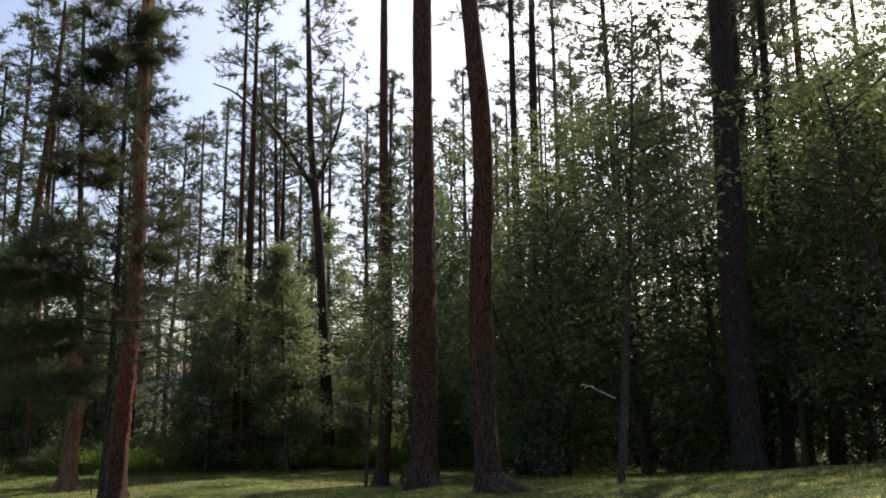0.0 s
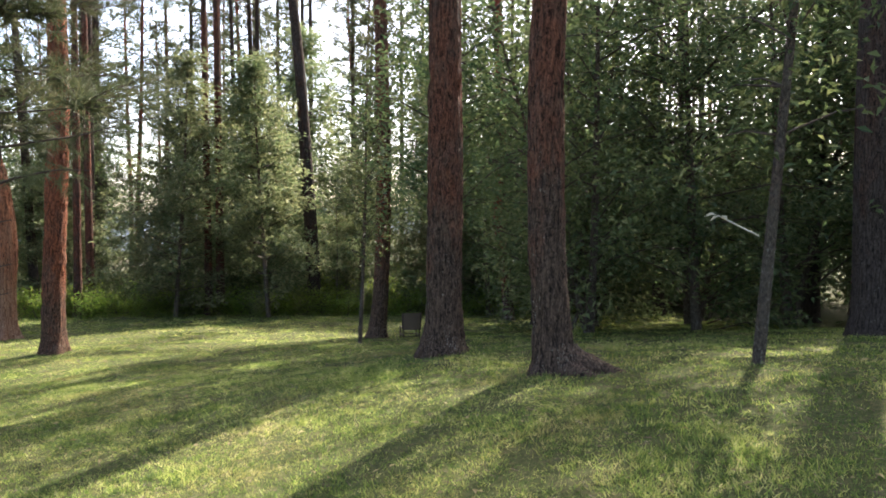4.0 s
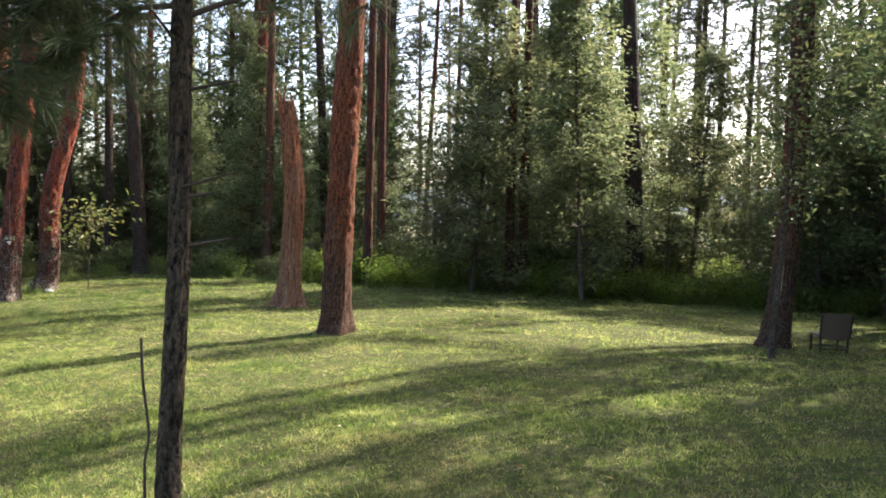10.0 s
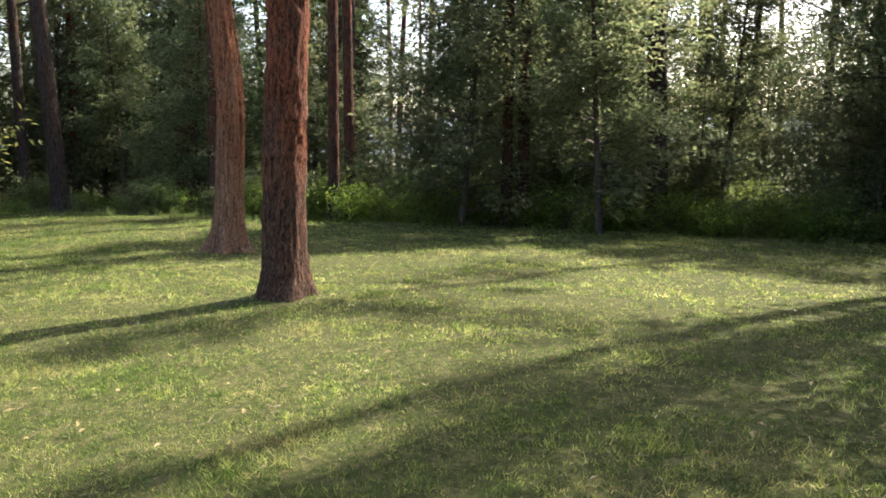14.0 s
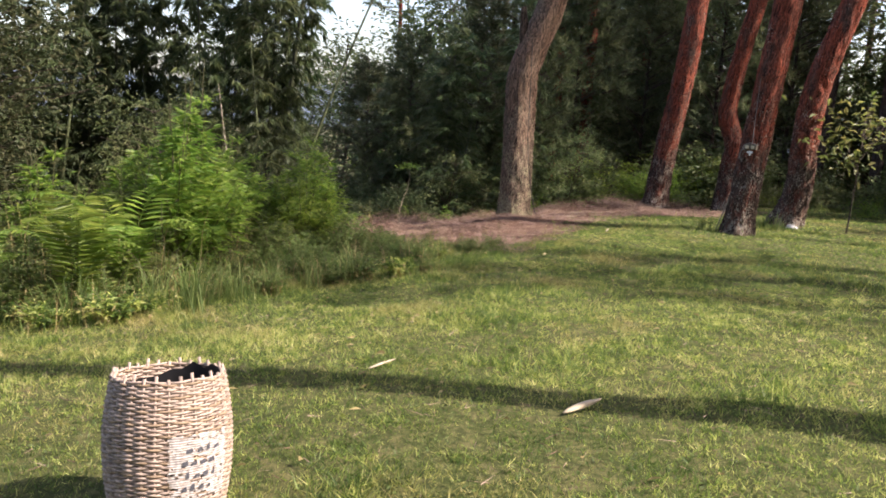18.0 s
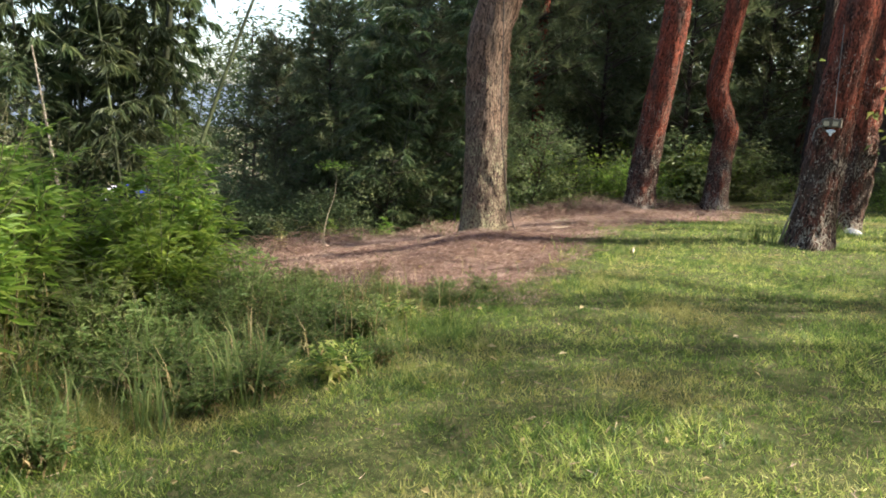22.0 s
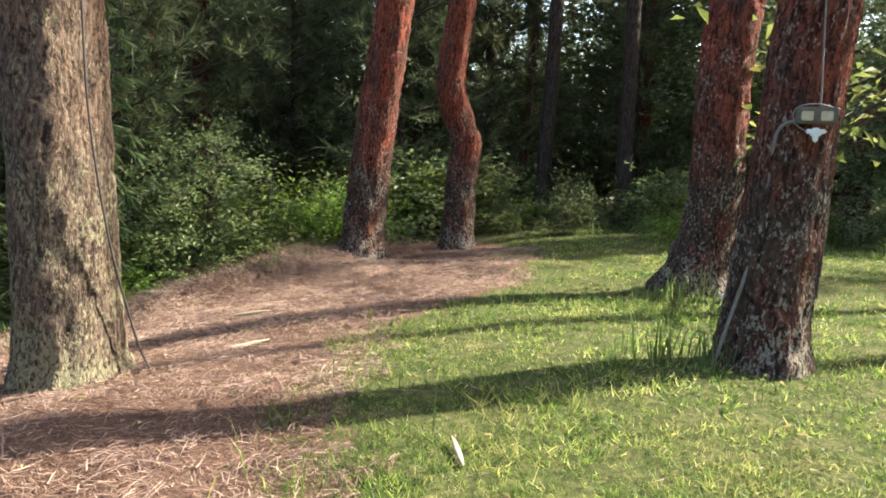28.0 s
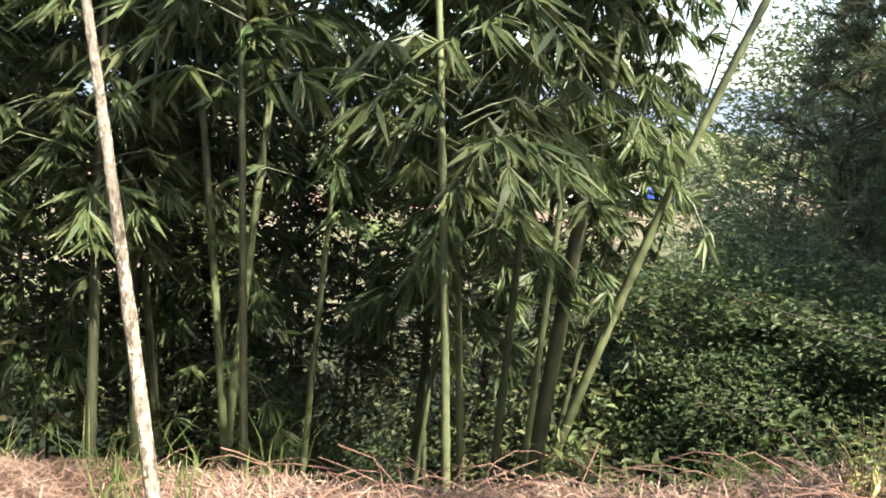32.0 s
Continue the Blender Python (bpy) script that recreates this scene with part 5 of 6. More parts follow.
while _k < 84:
    _x, _y = _r.uniform(-24, -15), _r.uniform(7.5, 15.8)
    if inside(_x, _y, WEEDS) < 0.1:
        continue
    _d = float(inside(_x, _y, WEEDS))
    _v = int(_r.choice((2, 3))) if _d < 0.8 else int(_r.choice((1, 2, 2, 3)))
    _k += 1
    plant("wild_shrub", WILD[_v], _x, _y, (_r.uniform(0.7, 1.15),) * 2, "green shrub among tall weeds", "shrub", "shrubs among the weeds", _r.uniform(0, 360), names=WEED_PARTS)
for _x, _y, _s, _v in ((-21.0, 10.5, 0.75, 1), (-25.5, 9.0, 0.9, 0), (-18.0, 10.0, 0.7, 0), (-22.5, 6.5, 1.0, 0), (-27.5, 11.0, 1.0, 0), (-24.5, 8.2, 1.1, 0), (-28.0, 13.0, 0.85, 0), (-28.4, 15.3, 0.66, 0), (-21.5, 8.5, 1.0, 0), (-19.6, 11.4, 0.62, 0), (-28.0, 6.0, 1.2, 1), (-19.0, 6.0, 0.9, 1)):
    plant("thicket_tree", THICKET[_s < 1.0], _x, _y, (_s, _s), "tangled tree behind the weeds, its brownish leaves darkened as if shaded", "tree", "trees behind the weeds", 90 * _s)

_q = np.random.default_rng(77)
for _k in range(16):
    _x, _y = _q.uniform(-17.5, -15.4), _q.uniform(12.8, 15.4)
    if inside(_x, _y, WEEDS) > 0.0:
        plant("yellowing_weed", WILD[4], _x, _y, (_q.uniform(0.8, 1.3), _q.uniform(1.0, 1.9)), "thin weed with yellowing leaves", "weed", "yellowing weeds", _q.uniform(0, 360), names=WEED_PARTS)

BUSH = [leafy(156 + k, 1.5, 0.04, 0.8, 60, 4200, 0.065, m, 0.45, 6, 0.012, 0.12) for k, m in enumerate((LEAF_LIME, LEAF_WEED))]
for _k, (_x, _y, _s) in enumerate(((-26.9, 29.6, 0.85), (-27.0, 27.6, 0.95), (-27.2, 25.4, 1.25), (-26.6, 23.4, 1.0), (-26.4, 26.9, 0.75), (-27.1, 24.3, 1.3), (-28.3, 26.4, 1.55), (-28.0, 28.6, 1.3), (-27.7, 25.0, 1.5), (-27.4, 30.8, 0.7), (-26.3, 30.2, 0.6))):
    plant("shrub", BUSH[_k % 3 == 2], _x, _y, (_s * 1.3, _s * 1.15), "bright green fine-leaved shrub behind the leaning pines", "shrub", "undergrowth along the wood", 200 * _s, sink=0.05)


def fern(x, y, size, fronds, seed):
    r = np.random.default_rng(seed)
    ob = thing("fern", (x, y, ground_at(x, y)), "arching fern with long feathered fronds", "fern", "ferns among the weeds")
    for k in range(fronds):
        az = 2 * np.pi * k / fronds + r.normal() * 0.3
        out = np.array([np.cos(az), np.sin(az), 0])
        ln = size * r.uniform(0.7, 1.1)
        s = np.linspace(0, 1, 30)[:, None]
        path = out * ln * (0.15 * s + 0.55 * s**2.5) + np.array([0, 0, 1]) * ln * (1.25 * s - 0.50 * s**4)
        tan = unit(np.gradient(path, axis=0))
        side = unit(np.cross(tan, (0, 0, 1)))
        wide = 0.22 * ln * np.sin(np.pi * np.clip(s * 0.9 + 0.1, 0, 1)) ** 0.8
        base = np.vstack([path[4:], path[4:]])
        way = np.vstack([side[4:] * 0.9 + tan[4:] * 0.45, -side[4:] * 0.9 + tan[4:] * 0.45]) - (0, 0, 0.1)
        v1, f1 = leaf_sheet(base, way, np.vstack([wide[4:], wide[4:]])[:, 0], 0.030 * ln, r, 0.05)
        v2, f2 = tube(path, np.linspace(0.006, 0.002, 30), 4)
        p = Pile()
        p.add(v1, f1), p.add(v2, f2)
        part("frond", p.mesh("frond", LEAF_LIME, False), None, ob)


for _x, _y, _s, _n, _k in ((-15.6, 13.3, 1.3, 8, 1), (-16.0, 13.7, 1.35, 8, 2), (-15.7, 12.4, 0.9, 6, 3), (-17.9, 14.6, 0.8, 6, 4), (-17.2, 13.5, 1.2, 7, 5)):
    fern(_x, _y, _s, _n, _k)


# ---- things on the lawn ----
def chair():
    x, y = -1.06, 23.0
    ob = thing("chair", (x, y, ground_at(x, y)), "low brown chair with a wide cloth back, standing on the grass", "chair", turn=12)
    bm = bmesh.new()
    rows = 8
    grid = [[bm.verts.new(((u - 0.5) * (0.42 + 0.09 * v), -0.20 - 0.10 * v + 0.05 * (1 - (2 * u - 1) ** 2) * -1, 0.24 + 0.42 * v - 0.012 * (2 * u - 1) ** 4 * v)) for u in np.linspace(0, 1, 9)] for v in np.linspace(0, 1, rows)]
    for a, b in zip(grid, grid[1:]):
        for i in range(8):
            bm.faces.new((a[i], a[i + 1], b[i + 1], b[i]))
    bmesh.ops.solidify(bm, geom=bm.faces[:], thickness=0.022)
    part("backrest", bm, CHAIR_CLOTH, ob, "brown cloth back")
    box_part("seat", (0, 0.02, 0.27), (0.44, 0.42, 0.035), CHAIR_CLOTH, ob, "", 0.012)
    for sx in (-0.2, 0.2):
        for sy, h in ((-0.2, 0.27), (0.2, 0.27)):
            box_part("leg", (sx, sy, h / 2), (0.03, 0.03, h), CHAIR_WOOD, ob, "", 0.004)
        box_part("side_rail", (sx, 0, 0.10), (0.02, 0.38, 0.022), CHAIR_WOOD, ob)
        box_part("back_post", (sx * 1.1, -0.26, 0.44), (0.025, 0.02, 0.40), CHAIR_WOOD, ob, "", 0.004, Euler((radians(13), 0, 0)).to_matrix())
    for sy in (-0.2, 0.2):
        box_part("stretcher", (0, sy, 0.08), (0.38, 0.02, 0.022), CHAIR_WOOD, ob)


chair()


def basket():
    x, y = -10.68, 14.13
    ob = thing("basket", (x, y, ground_at(x, y) - 0.01), "tall woven cane basket lined with black film, on the grass", "basket")
    ob.matrix_world = pose(x, y, ground_at(x, y) - 0.03, 0, -9, 0)
    high, rows, stakes = 0.55, 62, 30
    rad = lambda z: 0.172 + 0.050 * np.sin(np.pi * np.clip(z / high * 0.85 + 0.04, 0, 1)) ** 0.8
    n = stakes * 4
    a = np.linspace(0, 2 * np.pi, n + 1)
    for k in range(rows):
        z = 0.012 + (high - 0.018) * k / (rows - 1)
        wave = 0.0045 * np.cos(stakes / 2 * a + np.pi * (k % 2))
        r = rad(z) + wave
        path = np.stack([r * np.cos(a), r * np.sin(a), z + 0.002 * np.sin(7 * a + k)], -1)
        part("weaver", mesh("weaver", *tube(path, 0.0056, 5), WICKER if k % 5 else WICKER_DARK), None, ob)
    for k in range(stakes):
        t = 2 * np.pi * k / stakes
        z = np.linspace(0, high + 0.004 + 0.022 * ((k * 7) % 5) / 5, 12)
        path = np.stack([rad(z) * np.cos(t), rad(z) * np.sin(t), z], -1)
        part("stake", mesh("stake", *tube(path, 0.0062, 5, None, True), WICKER), None, ob)
    # lining
    z = np.linspace(0.02, high - 0.05, 10)
    ang = np.linspace(0, 2 * np.pi, 49)[:-1]
    g = lattice(24, 12, 9)
    v = np.stack([np.stack([(rad(h) - 0.022 + 0.006 * value_noise(ang / 6.2832 * 24, ang * 0 + h * 14, g)) * np.cos(ang), (rad(h) - 0.022) * np.sin(ang), np.full(48, h) + (np.clip(1.6 * np.cos(ang - 2.2) - 0.6, 0, 1) * 0.095 * value_noise(ang / 6.2832 * 24, ang * 0 + 3, g) if h > high - 0.06 else 0)], -1) for h in z])
    i, j = np.meshgrid(np.arange(9), np.arange(48), indexing="ij")
    f = np.stack([i * 48 + j, i * 48 + (j + 1) % 48, (i + 1) * 48 + (j + 1) % 48, (i + 1) * 48 + j], -1).reshape(-1, 4)
    part("liner", mesh("liner", v.reshape(-1, 3), f, BLACK_FILM), None, ob, "torn black film lining")
    part("base", mesh("base", *tube([(0, 0, 0.0), (0, 0, 0.02)], 0.19, 24, None, True), WICKER_DARK), None, ob)
    # pale printed patch that follows the weave, worn away along its edges
    t0 = radians(28)
    aa, zz = np.meshgrid(np.linspace(t0 - 0.5, t0 + 0.5, 41), np.linspace(0.13, 0.365, 95))
    weave = np.sin(zz / (high - 0.018) * (rows - 1) * np.pi) ** 2 * 0.004
    rr = rad(zz) + 0.011 - weave
    g = lattice(40, 40, 15)
    edge = np.minimum(0.5 - np.abs(aa - t0), 4.0 * np.minimum(zz - 0.13, 0.365 - zz))
    worn = edge + 0.10 * (value_noise((aa - t0 + 1) * 14, zz * 60, g) - 0.62) > 0.0
    bare = value_noise((aa - t0 + 1) * 18, zz * 100, g) < 0.27
    cells = [[q * 41 + p, q * 41 + p + 1, q * 41 + p + 42, q * 41 + p + 41] for q in range(94) for p in range(40) if worn[q, p] and not bare[q, p]]
    sheet = part("label_sheet", mesh("sheet", np.stack([rr * np.cos(aa), rr * np.sin(aa), zz], -1).reshape(-1, 3), cells, PAPER), None, ob, "worn pale printed patch")
    q = np.random.default_rng(6)
    for k in range(4):
        z0, a0 = 0.165 + 0.045 * k, t0 - 0.30 + 0.06 * (k % 2)
        while a0 < t0 + 0.22:
            wide, tall = q.uniform(0.05, 0.11), q.uniform(0.014, 0.028)
            bar = np.array([(a0, z0), (a0 + wide, z0 + 0.003), (a0 + wide * 0.9, z0 + tall), (a0 + wide * 0.1, z0 + tall * 0.8)])
            r4 = rad(bar[:, 1]) + 0.0125
            part("print_bar", mesh("print_bar", np.stack([r4 * np.cos(bar[:, 0]), r4 * np.sin(bar[:, 0]), bar[:, 1]], -1), [[0, 1, 2, 3]], INK), None, sheet)
            a0 += wide + q.uniform(0.03, 0.08)


basket()


def floodlight():
    """Twin floodlight on the leaning pine, with its junction and cable."""
    px, py = -18.36, 23.2
    z0 = ground_at(px, py)
    to = unit(np.array([-16.6 - px, 18.7 - py, 0]))
    side = np.array([-to[1], to[0], 0])
    c = np.array([px + 0.12, py + 0.11, z0]) + to * 0.275
    yaw = math.degrees(math.atan2(to[1], to[0])) + 90
    ob = thing("floodlight", (c[0], c[1], z0 + 1.43), "old twin floodlight with a white junction, fixed to the pine", "lamp", turn=yaw)
    ob.matrix_world = ob.matrix_world @ Matrix.Diagonal((0.72, 0.72, 0.72, 1))
    box_part("housing", (0, 0.0, 0.075), (0.29, 0.07, 0.13), LAMP_CASE, ob, "weathered grey housing", 0.012)
    for sx in (-0.07, 0.065):
        f = box_part("lens_frame", (sx, -0.04, 0.07), (0.115, 0.018, 0.10), LAMP_CASE, ob, "", 0.008)
        box_part("lens", (sx, -0.052, 0.07), (0.085, 0.012, 0.072), LAMP_GLASS, f, "yellowed glass", 0.006)
    box_part("bracket", (0, 0.05, 0.08), (0.06, 0.10, 0.05), LAMP_CASE, ob)
    bm = bmesh.new()
    box_mesh(bm, (0, -0.02, -0.055), (0.075, 0.045, 0.075), None, 0.016)
    box_mesh(bm, (0, -0.02, -0.045), (0.15, 0.035, 0.035), None, 0.012)
    box_mesh(bm, (0, -0.02, -0.10), (0.035, 0.035, 0.05), None, 0.010)
    part("junction", bm, WHITE_PLASTIC, ob, "white plastic junction")
    for pts, rad_ in (([(-0.07, -0.02, -0.045), (-0.16, -0.03, 0.02), (-0.15, 0.0, 0.13), (0.0, -0.01, 0.16), (0.16, 0.01, 0.12)], 0.006),
                      ([(-0.09, 0.0, 0.05), (-0.26, 0.06, -0.05), (-0.29, 0.08, -0.5), (-0.36, 0.07, -1.0), (-0.52, 0.0, -1.65), (-0.60, -0.02, -1.98)], 0.015),
                      ([(0.02, 0.0, 0.14), (0.0, 0.03, 0.7), (-0.03, 0.09, 1.6)], 0.007)):
        path = smooth_path(pts, 0.04)
        part("cable", mesh("cable", *tube(path, rad_, 8), CABLE), None, ob, "sagging grey cable")


floodlight()


def trunk_cable():
    px, py = -21.74, 20.62
    z0 = ground_at(px, py)
    to = unit(np.array([-16.9 - px, 18.4 - py, 0]))
    side = np.array([-to[1], to[0], 0])
    pts = [np.array([px, py, z0]) + to * f + side * s + np.array([0, 0, h]) for f, s, h in ((0.34, 0.05, 3.4), (0.355, 0.08, 2.5), (0.365, 0.10, 1.7), (0.34, 0.18, 1.0), (0.27, 0.27, 0.55), (0.22, 0.36, 0.2), (0.3, 0.46, 0.01))]
    ob = new("cable", mesh("cable", *tube(smooth_path(pts, 0.05), 0.007, 7), CABLE_DARK))
    tagged(ob, "dark cable running down the mossy pine", "cable")


trunk_cable()
_a, _b = np.array([-18.45, 23.1, ground_at(-18.36, 23.2) + 4.05]), np.array([-21.5, 20.75, ground_at(-21.74, 20.62) + 4.6])
_t = np.linspace(0, 1, 24)[:, None]
tagged(new("overhead_wire", mesh("overhead_wire", *tube(_a + (_b - _a) * _t - np.array([0, 0, 0.5]) * _t * (1 - _t), 0.006, 6), CABLE)), "thin wire slung between two pines", "wire")


def chip(x, y, ln, w, turn, name="wood_chip", label="split pale piece of wood lying on the grass", mat=WOOD_CHIP):
    r = np.random.default_rng(int(abs(x * 1000)))
    s = np.linspace(-0.5, 0.5, 9)
    c, d = math.cos(radians(turn)), math.sin(radians(turn))
    path = np.stack([x + c * s * ln, y + d * s * ln, land(x + c * s * ln, y + d * s * ln) + 0.03 + 0.02 * s], -1)
    v, f = tube(path, w / 2 * np.array([0.25, 0.7, 0.9, 1, 1, 0.95, 0.8, 0.5, 0.2]), 8, lambda a, i: 0.6 + 0.4 * np.abs(np.cos(a)), True)
    tagged(new(name, mesh(name, v, f, mat)), label, "wood", "scattered pieces of wood")


for _x, _y, _l, _w, _t in ((-11.27, 16.2, 0.32, 0.042, 112), (-12.4, 15.4, 0.24, 0.022, 118), (-22.3, 22.3, 0.35, 0.05, 35), (-22.95, 18.9, 0.28, 0.035, 20), (-20.3, 17.0, 0.3, 0.03, 10), (-21.31, 21.6, 0.3, 0.035, 70), (-18.9, 20.99, 0.28, 0.03, 140)):
    chip(_x, _y, _l, _w, _t)
for _k in range(22):
    _x, _y = _r.uniform(-24.2, -17.5), _r.uniform(14.8, 26)
    if inside(_x, _y, LITTER) > 0.3:
        chip(_x, _y, _r.uniform(0.2, 0.55), _r.uniform(0.012, 0.025), _r.uniform(0, 180), "dead_stick", "dry broken stick lying on the litter", BRUSH)


def bent_sapling():
    """The thin bare stem with a flat feathery top at the bank."""
    x, y = -22.3, 18.34
    ob = thing("bent_sapling", (x, y, ground_at(x, y)), "thin crooked stem with a flat feathery top", "sapling")
    pts = [(0, 0, -0.05), (-0.05, 0.02, 0.22), (-0.12, 0.06, 0.38), (-0.18, 0.11, 0.50), (-0.24, 0.15, 0.56), (-0.33, 0.25, 0.76), (-0.40, 0.30, 0.98), (-0.44, 0.29, 1.2)]
    part("stem", mesh("stem", *tube(smooth_path(pts, 0.04), np.linspace(0.0065, 0.003, len(smooth_path(pts, 0.04))), 7), plain("pale_stem", (0.19, 0.15, 0.10), 0.8)), None, ob)
    r = np.random.default_rng(3)
    b = np.array([(-0.44, 0.29, 1.2)]) + r.normal(size=(170, 3)) * (0.08, 0.13, 0.035)
    part("leaves", mesh("leaves", *leaf_sheet(b, r.normal(size=(170, 3)) * (1, 1, 0.2), 0.05, 0.02, r), LEAF_LIME, False), None, ob)


bent_sapling()
for _x, _y in ((-22.9, 17.9), (-23.3, 18.4), (-23.7, 19.2), (-23.6, 18.7), (-23.9, 18.3)):
    plant("bank_weed", WILD[4], _x, _y, (0.8, 1.0), "pale yellowish weed on the bank's edge", "weed", "weeds on the bank", names=WEED_PARTS)
for _x, _y, _s in ((-19.3, 25.25, 0.085),):
    bm = bmesh.new()
    bmesh.ops.create_icosphere(bm, subdivisions=3, radius=_s)
    for _v in bm.verts:
        _v.co = Vector((_v.co.x * 1.4, _v.co.y, _v.co.z * 0.65)) * (1 + 0.35 * (noise.noise(_v.co * 9) + 0.3))
    _o = part("stone", bm, STONE)
    _o.location = (_x, _y, ground_at(_x, _y) + _s * 0.3)
    tagged(_o, "pale rounded stone in the grass", "stone", "stones")


for _x, _y, _s in ((-24.1, 19.0, 0.36), (-24.5, 20.1, 0.42), (-23.7, 17.6, 0.32)):
    plant("bank_shrub", FRESH, _x, _y, (_s, _s), "small bright-green shrub on the bank's edge", "shrub", "small shrubs on the bank", 300 * _s, names=WEED_PARTS)


# ---- the valley ----
def truck(x, y, turn):
    ob = thing("truck", (x, y, ground_at(x, y)), "white-cabbed lorry with a blue open cargo body, parked in the valley", "truck", turn=turn)
    box_part("chassis", (0, 0, 0.75), (6.2, 0.9, 0.25), RUBBER, ob, "", 0.02)
    bed = box_part("cargo_body", (-1.0, 0, 1.85), (4.3, 2.2, 1.7), BLUE_PAINT, ob, "blue ribbed cargo body", 0.03)
    for k in range(9):
        for sy in (-1.14, 1.14):
            box_part("rib", (-3.0 + k * 0.5, sy, 1.85), (0.09, 0.09, 1.75), BLUE_PAINT, bed, "", 0.01)
    bm = bmesh.new()
    prof = [(1.35, 0.6), (3.1, 0.6), (3.15, 1.35), (2.75, 2.25), (1.35, 2.3)]
    left = [bm.verts.new((a, -1.0, b)) for a, b in prof]
    right = [bm.verts.new((a, 1.0, b)) for a, b in prof]
    bm.faces.new(left), bm.faces.new(right[::-1])
    for i in range(5):
        bm.faces.new((left[i], right[i], right[(i + 1) % 5], left[(i + 1) % 5]))
    bmesh.ops.recalc_face_normals(bm, faces=bm.faces[:])
    bmesh.ops.bevel(bm, geom=bm.edges[:], offset=0.08, segments=2, affect="EDGES")
    cab = part("cab", bm, WHITE_PAINT, ob, "white cab")
    for sy in (-1.005, 1.005):
        box_part("side_window", (2.2, sy, 1.75), (0.9, 0.03, 0.55), WINDOW_DARK, cab, "", 0.01)
    box_part("windscreen", (2.98, 0, 1.78), (0.04, 1.7, 0.7), WINDOW_DARK, cab, "", 0.01, Euler((0, radians(-24), 0)).to_matrix())
    for wx in (2.3, -1.6, -2.6):
        for sy in (-0.95, 0.95):
            w = part("wheel", mesh("tyre", *tube([(wx, sy - 0.14, 0.45), (wx, sy + 0.14, 0.45)], 0.45, 20, None, True), RUBBER), None, ob)
            part("rim", mesh("rim", *tube([(wx, sy - 0.155, 0.45), (wx, sy + 0.155, 0.45)], 0.22, 14, None, True), WHITE_PAINT), None, w)


truck(-104.0, 20.4, -94)


def van(x, y, turn):
    ob = thing("van", (x, y, ground_at(x, y)), "small white van parked in the valley", "van", turn=turn)
    box_part("body", (0, 0, 1.15), (4.2, 1.7, 1.4), WHITE_PAINT, ob, "", 0.25)
    box_part("side_window", (0.6, -0.86, 1.45), (1.6, 0.03, 0.45), WINDOW_DARK, ob, "", 0.01), box_part("side_window", (0.6, 0.86, 1.45), (1.6, 0.03, 0.45), WINDOW_DARK, ob, "", 0.01)
    for wx in (1.4, -1.4):
        for sy in (-0.8, 0.8):
            part("wheel", mesh("wheel", *tube([(wx, sy - 0.1, 0.33), (wx, sy + 0.1, 0.33)], 0.33, 18, None, True), RUBBER), None, ob)


van(-125.0, 11.3, -100)
ROUGH = np.array([(-14.2, 12.8), (-15.7, 15.4), (-16.6, 17.4), (-17.6, 18.3), (-19.0, 17.8), (-20.5, 17.0), (-21.2, 16.0), (-19.0, 14.0)])
_k = 0
while _k < 105:
    _x, _y = _r.uniform(-21, -14), _r.uniform(12.8, 18.2)
    if inside(_x, _y, ROUGH) > 0.05 and abs(_y - np.interp(_x, (-19.6, -18.5, -16.9, -14.8, -12), (16.7, 17.9, 18.5, 16.8, 15.3))) > 0.7:
        _k += 1
        _s = _r.uniform(0.4, 0.75)
        plant("low_weed", (WILD[3], LOW[0], LOW[1])[_k % 3], _x, _y, (_s, _s * (1.1 if _k % 3 == 0 else 1.35)), "low dark-green weed in the rough grass", "weed", "low weeds beside the litter", _r.uniform(0, 360), names=WEED_PARTS)
_q = np.random.default_rng(78)
for _k in range(22):
    _x, _y = _q.uniform(-19.0, -17.2), _q.uniform(14.9, 16.5)
    plant("tall_weed", WILD[(2, 4, 2, 3)[_k % 4]], _x, _y, (_q.uniform(0.6, 0.9), _q.uniform(0.55, 1.0)), "tall thin weed with withered lower leaves beside the litter", "weed", "tall weeds beside the litter", _q.uniform(0, 360), names=WEED_PARTS)
for _k in range(20):
    _x, _y = _q.uniform(-18.7, -17.3), _q.uniform(15.9, 16.85)
    plant("tall_weed", WILD[(2, 4, 2)[_k % 3]], _x, _y, (_q.uniform(0.45, 0.65), _q.uniform(0.45, 0.7)), "tall thin weed with withered lower leaves beside the litter", "weed", "tall weeds beside the litter", _q.uniform(0, 360), names=WEED_PARTS)
for _k in range(46):
    _x = _q.uniform(-20.9, -17.5)
    _y = float(np.interp(_x, (-20.8, -19.6, -18.5, -17.2), (16.95, 17.3, 17.85, 18.45))) + _q.normal(-0.15, 0.22)
    _s = _q.uniform(0.28, 0.5)
    plant("low_weed", (LOW[0], WILD[3], WILD[4])[_k % 3], _x, _y, (_s, _s * 1.1), "small green weed at the ragged edge of the litter", "weed", "low weeds beside the litter", _q.uniform(0, 360), names=WEED_PARTS)
# trees beyond the valley
_r = np.random.default_rng(66)
for _k in range(34):
    _x, _y = _r.uniform(-190, -112), _r.uniform(-90, 110)
    plant("valley_tree", SHRUBS[_k % 2 + 1], _x, _y, (_r.uniform(4, 7), _r.uniform(3.5, 5.5)), "rounded green tree across the valley", "tree", "trees across the valley", _r.uniform(0, 360))
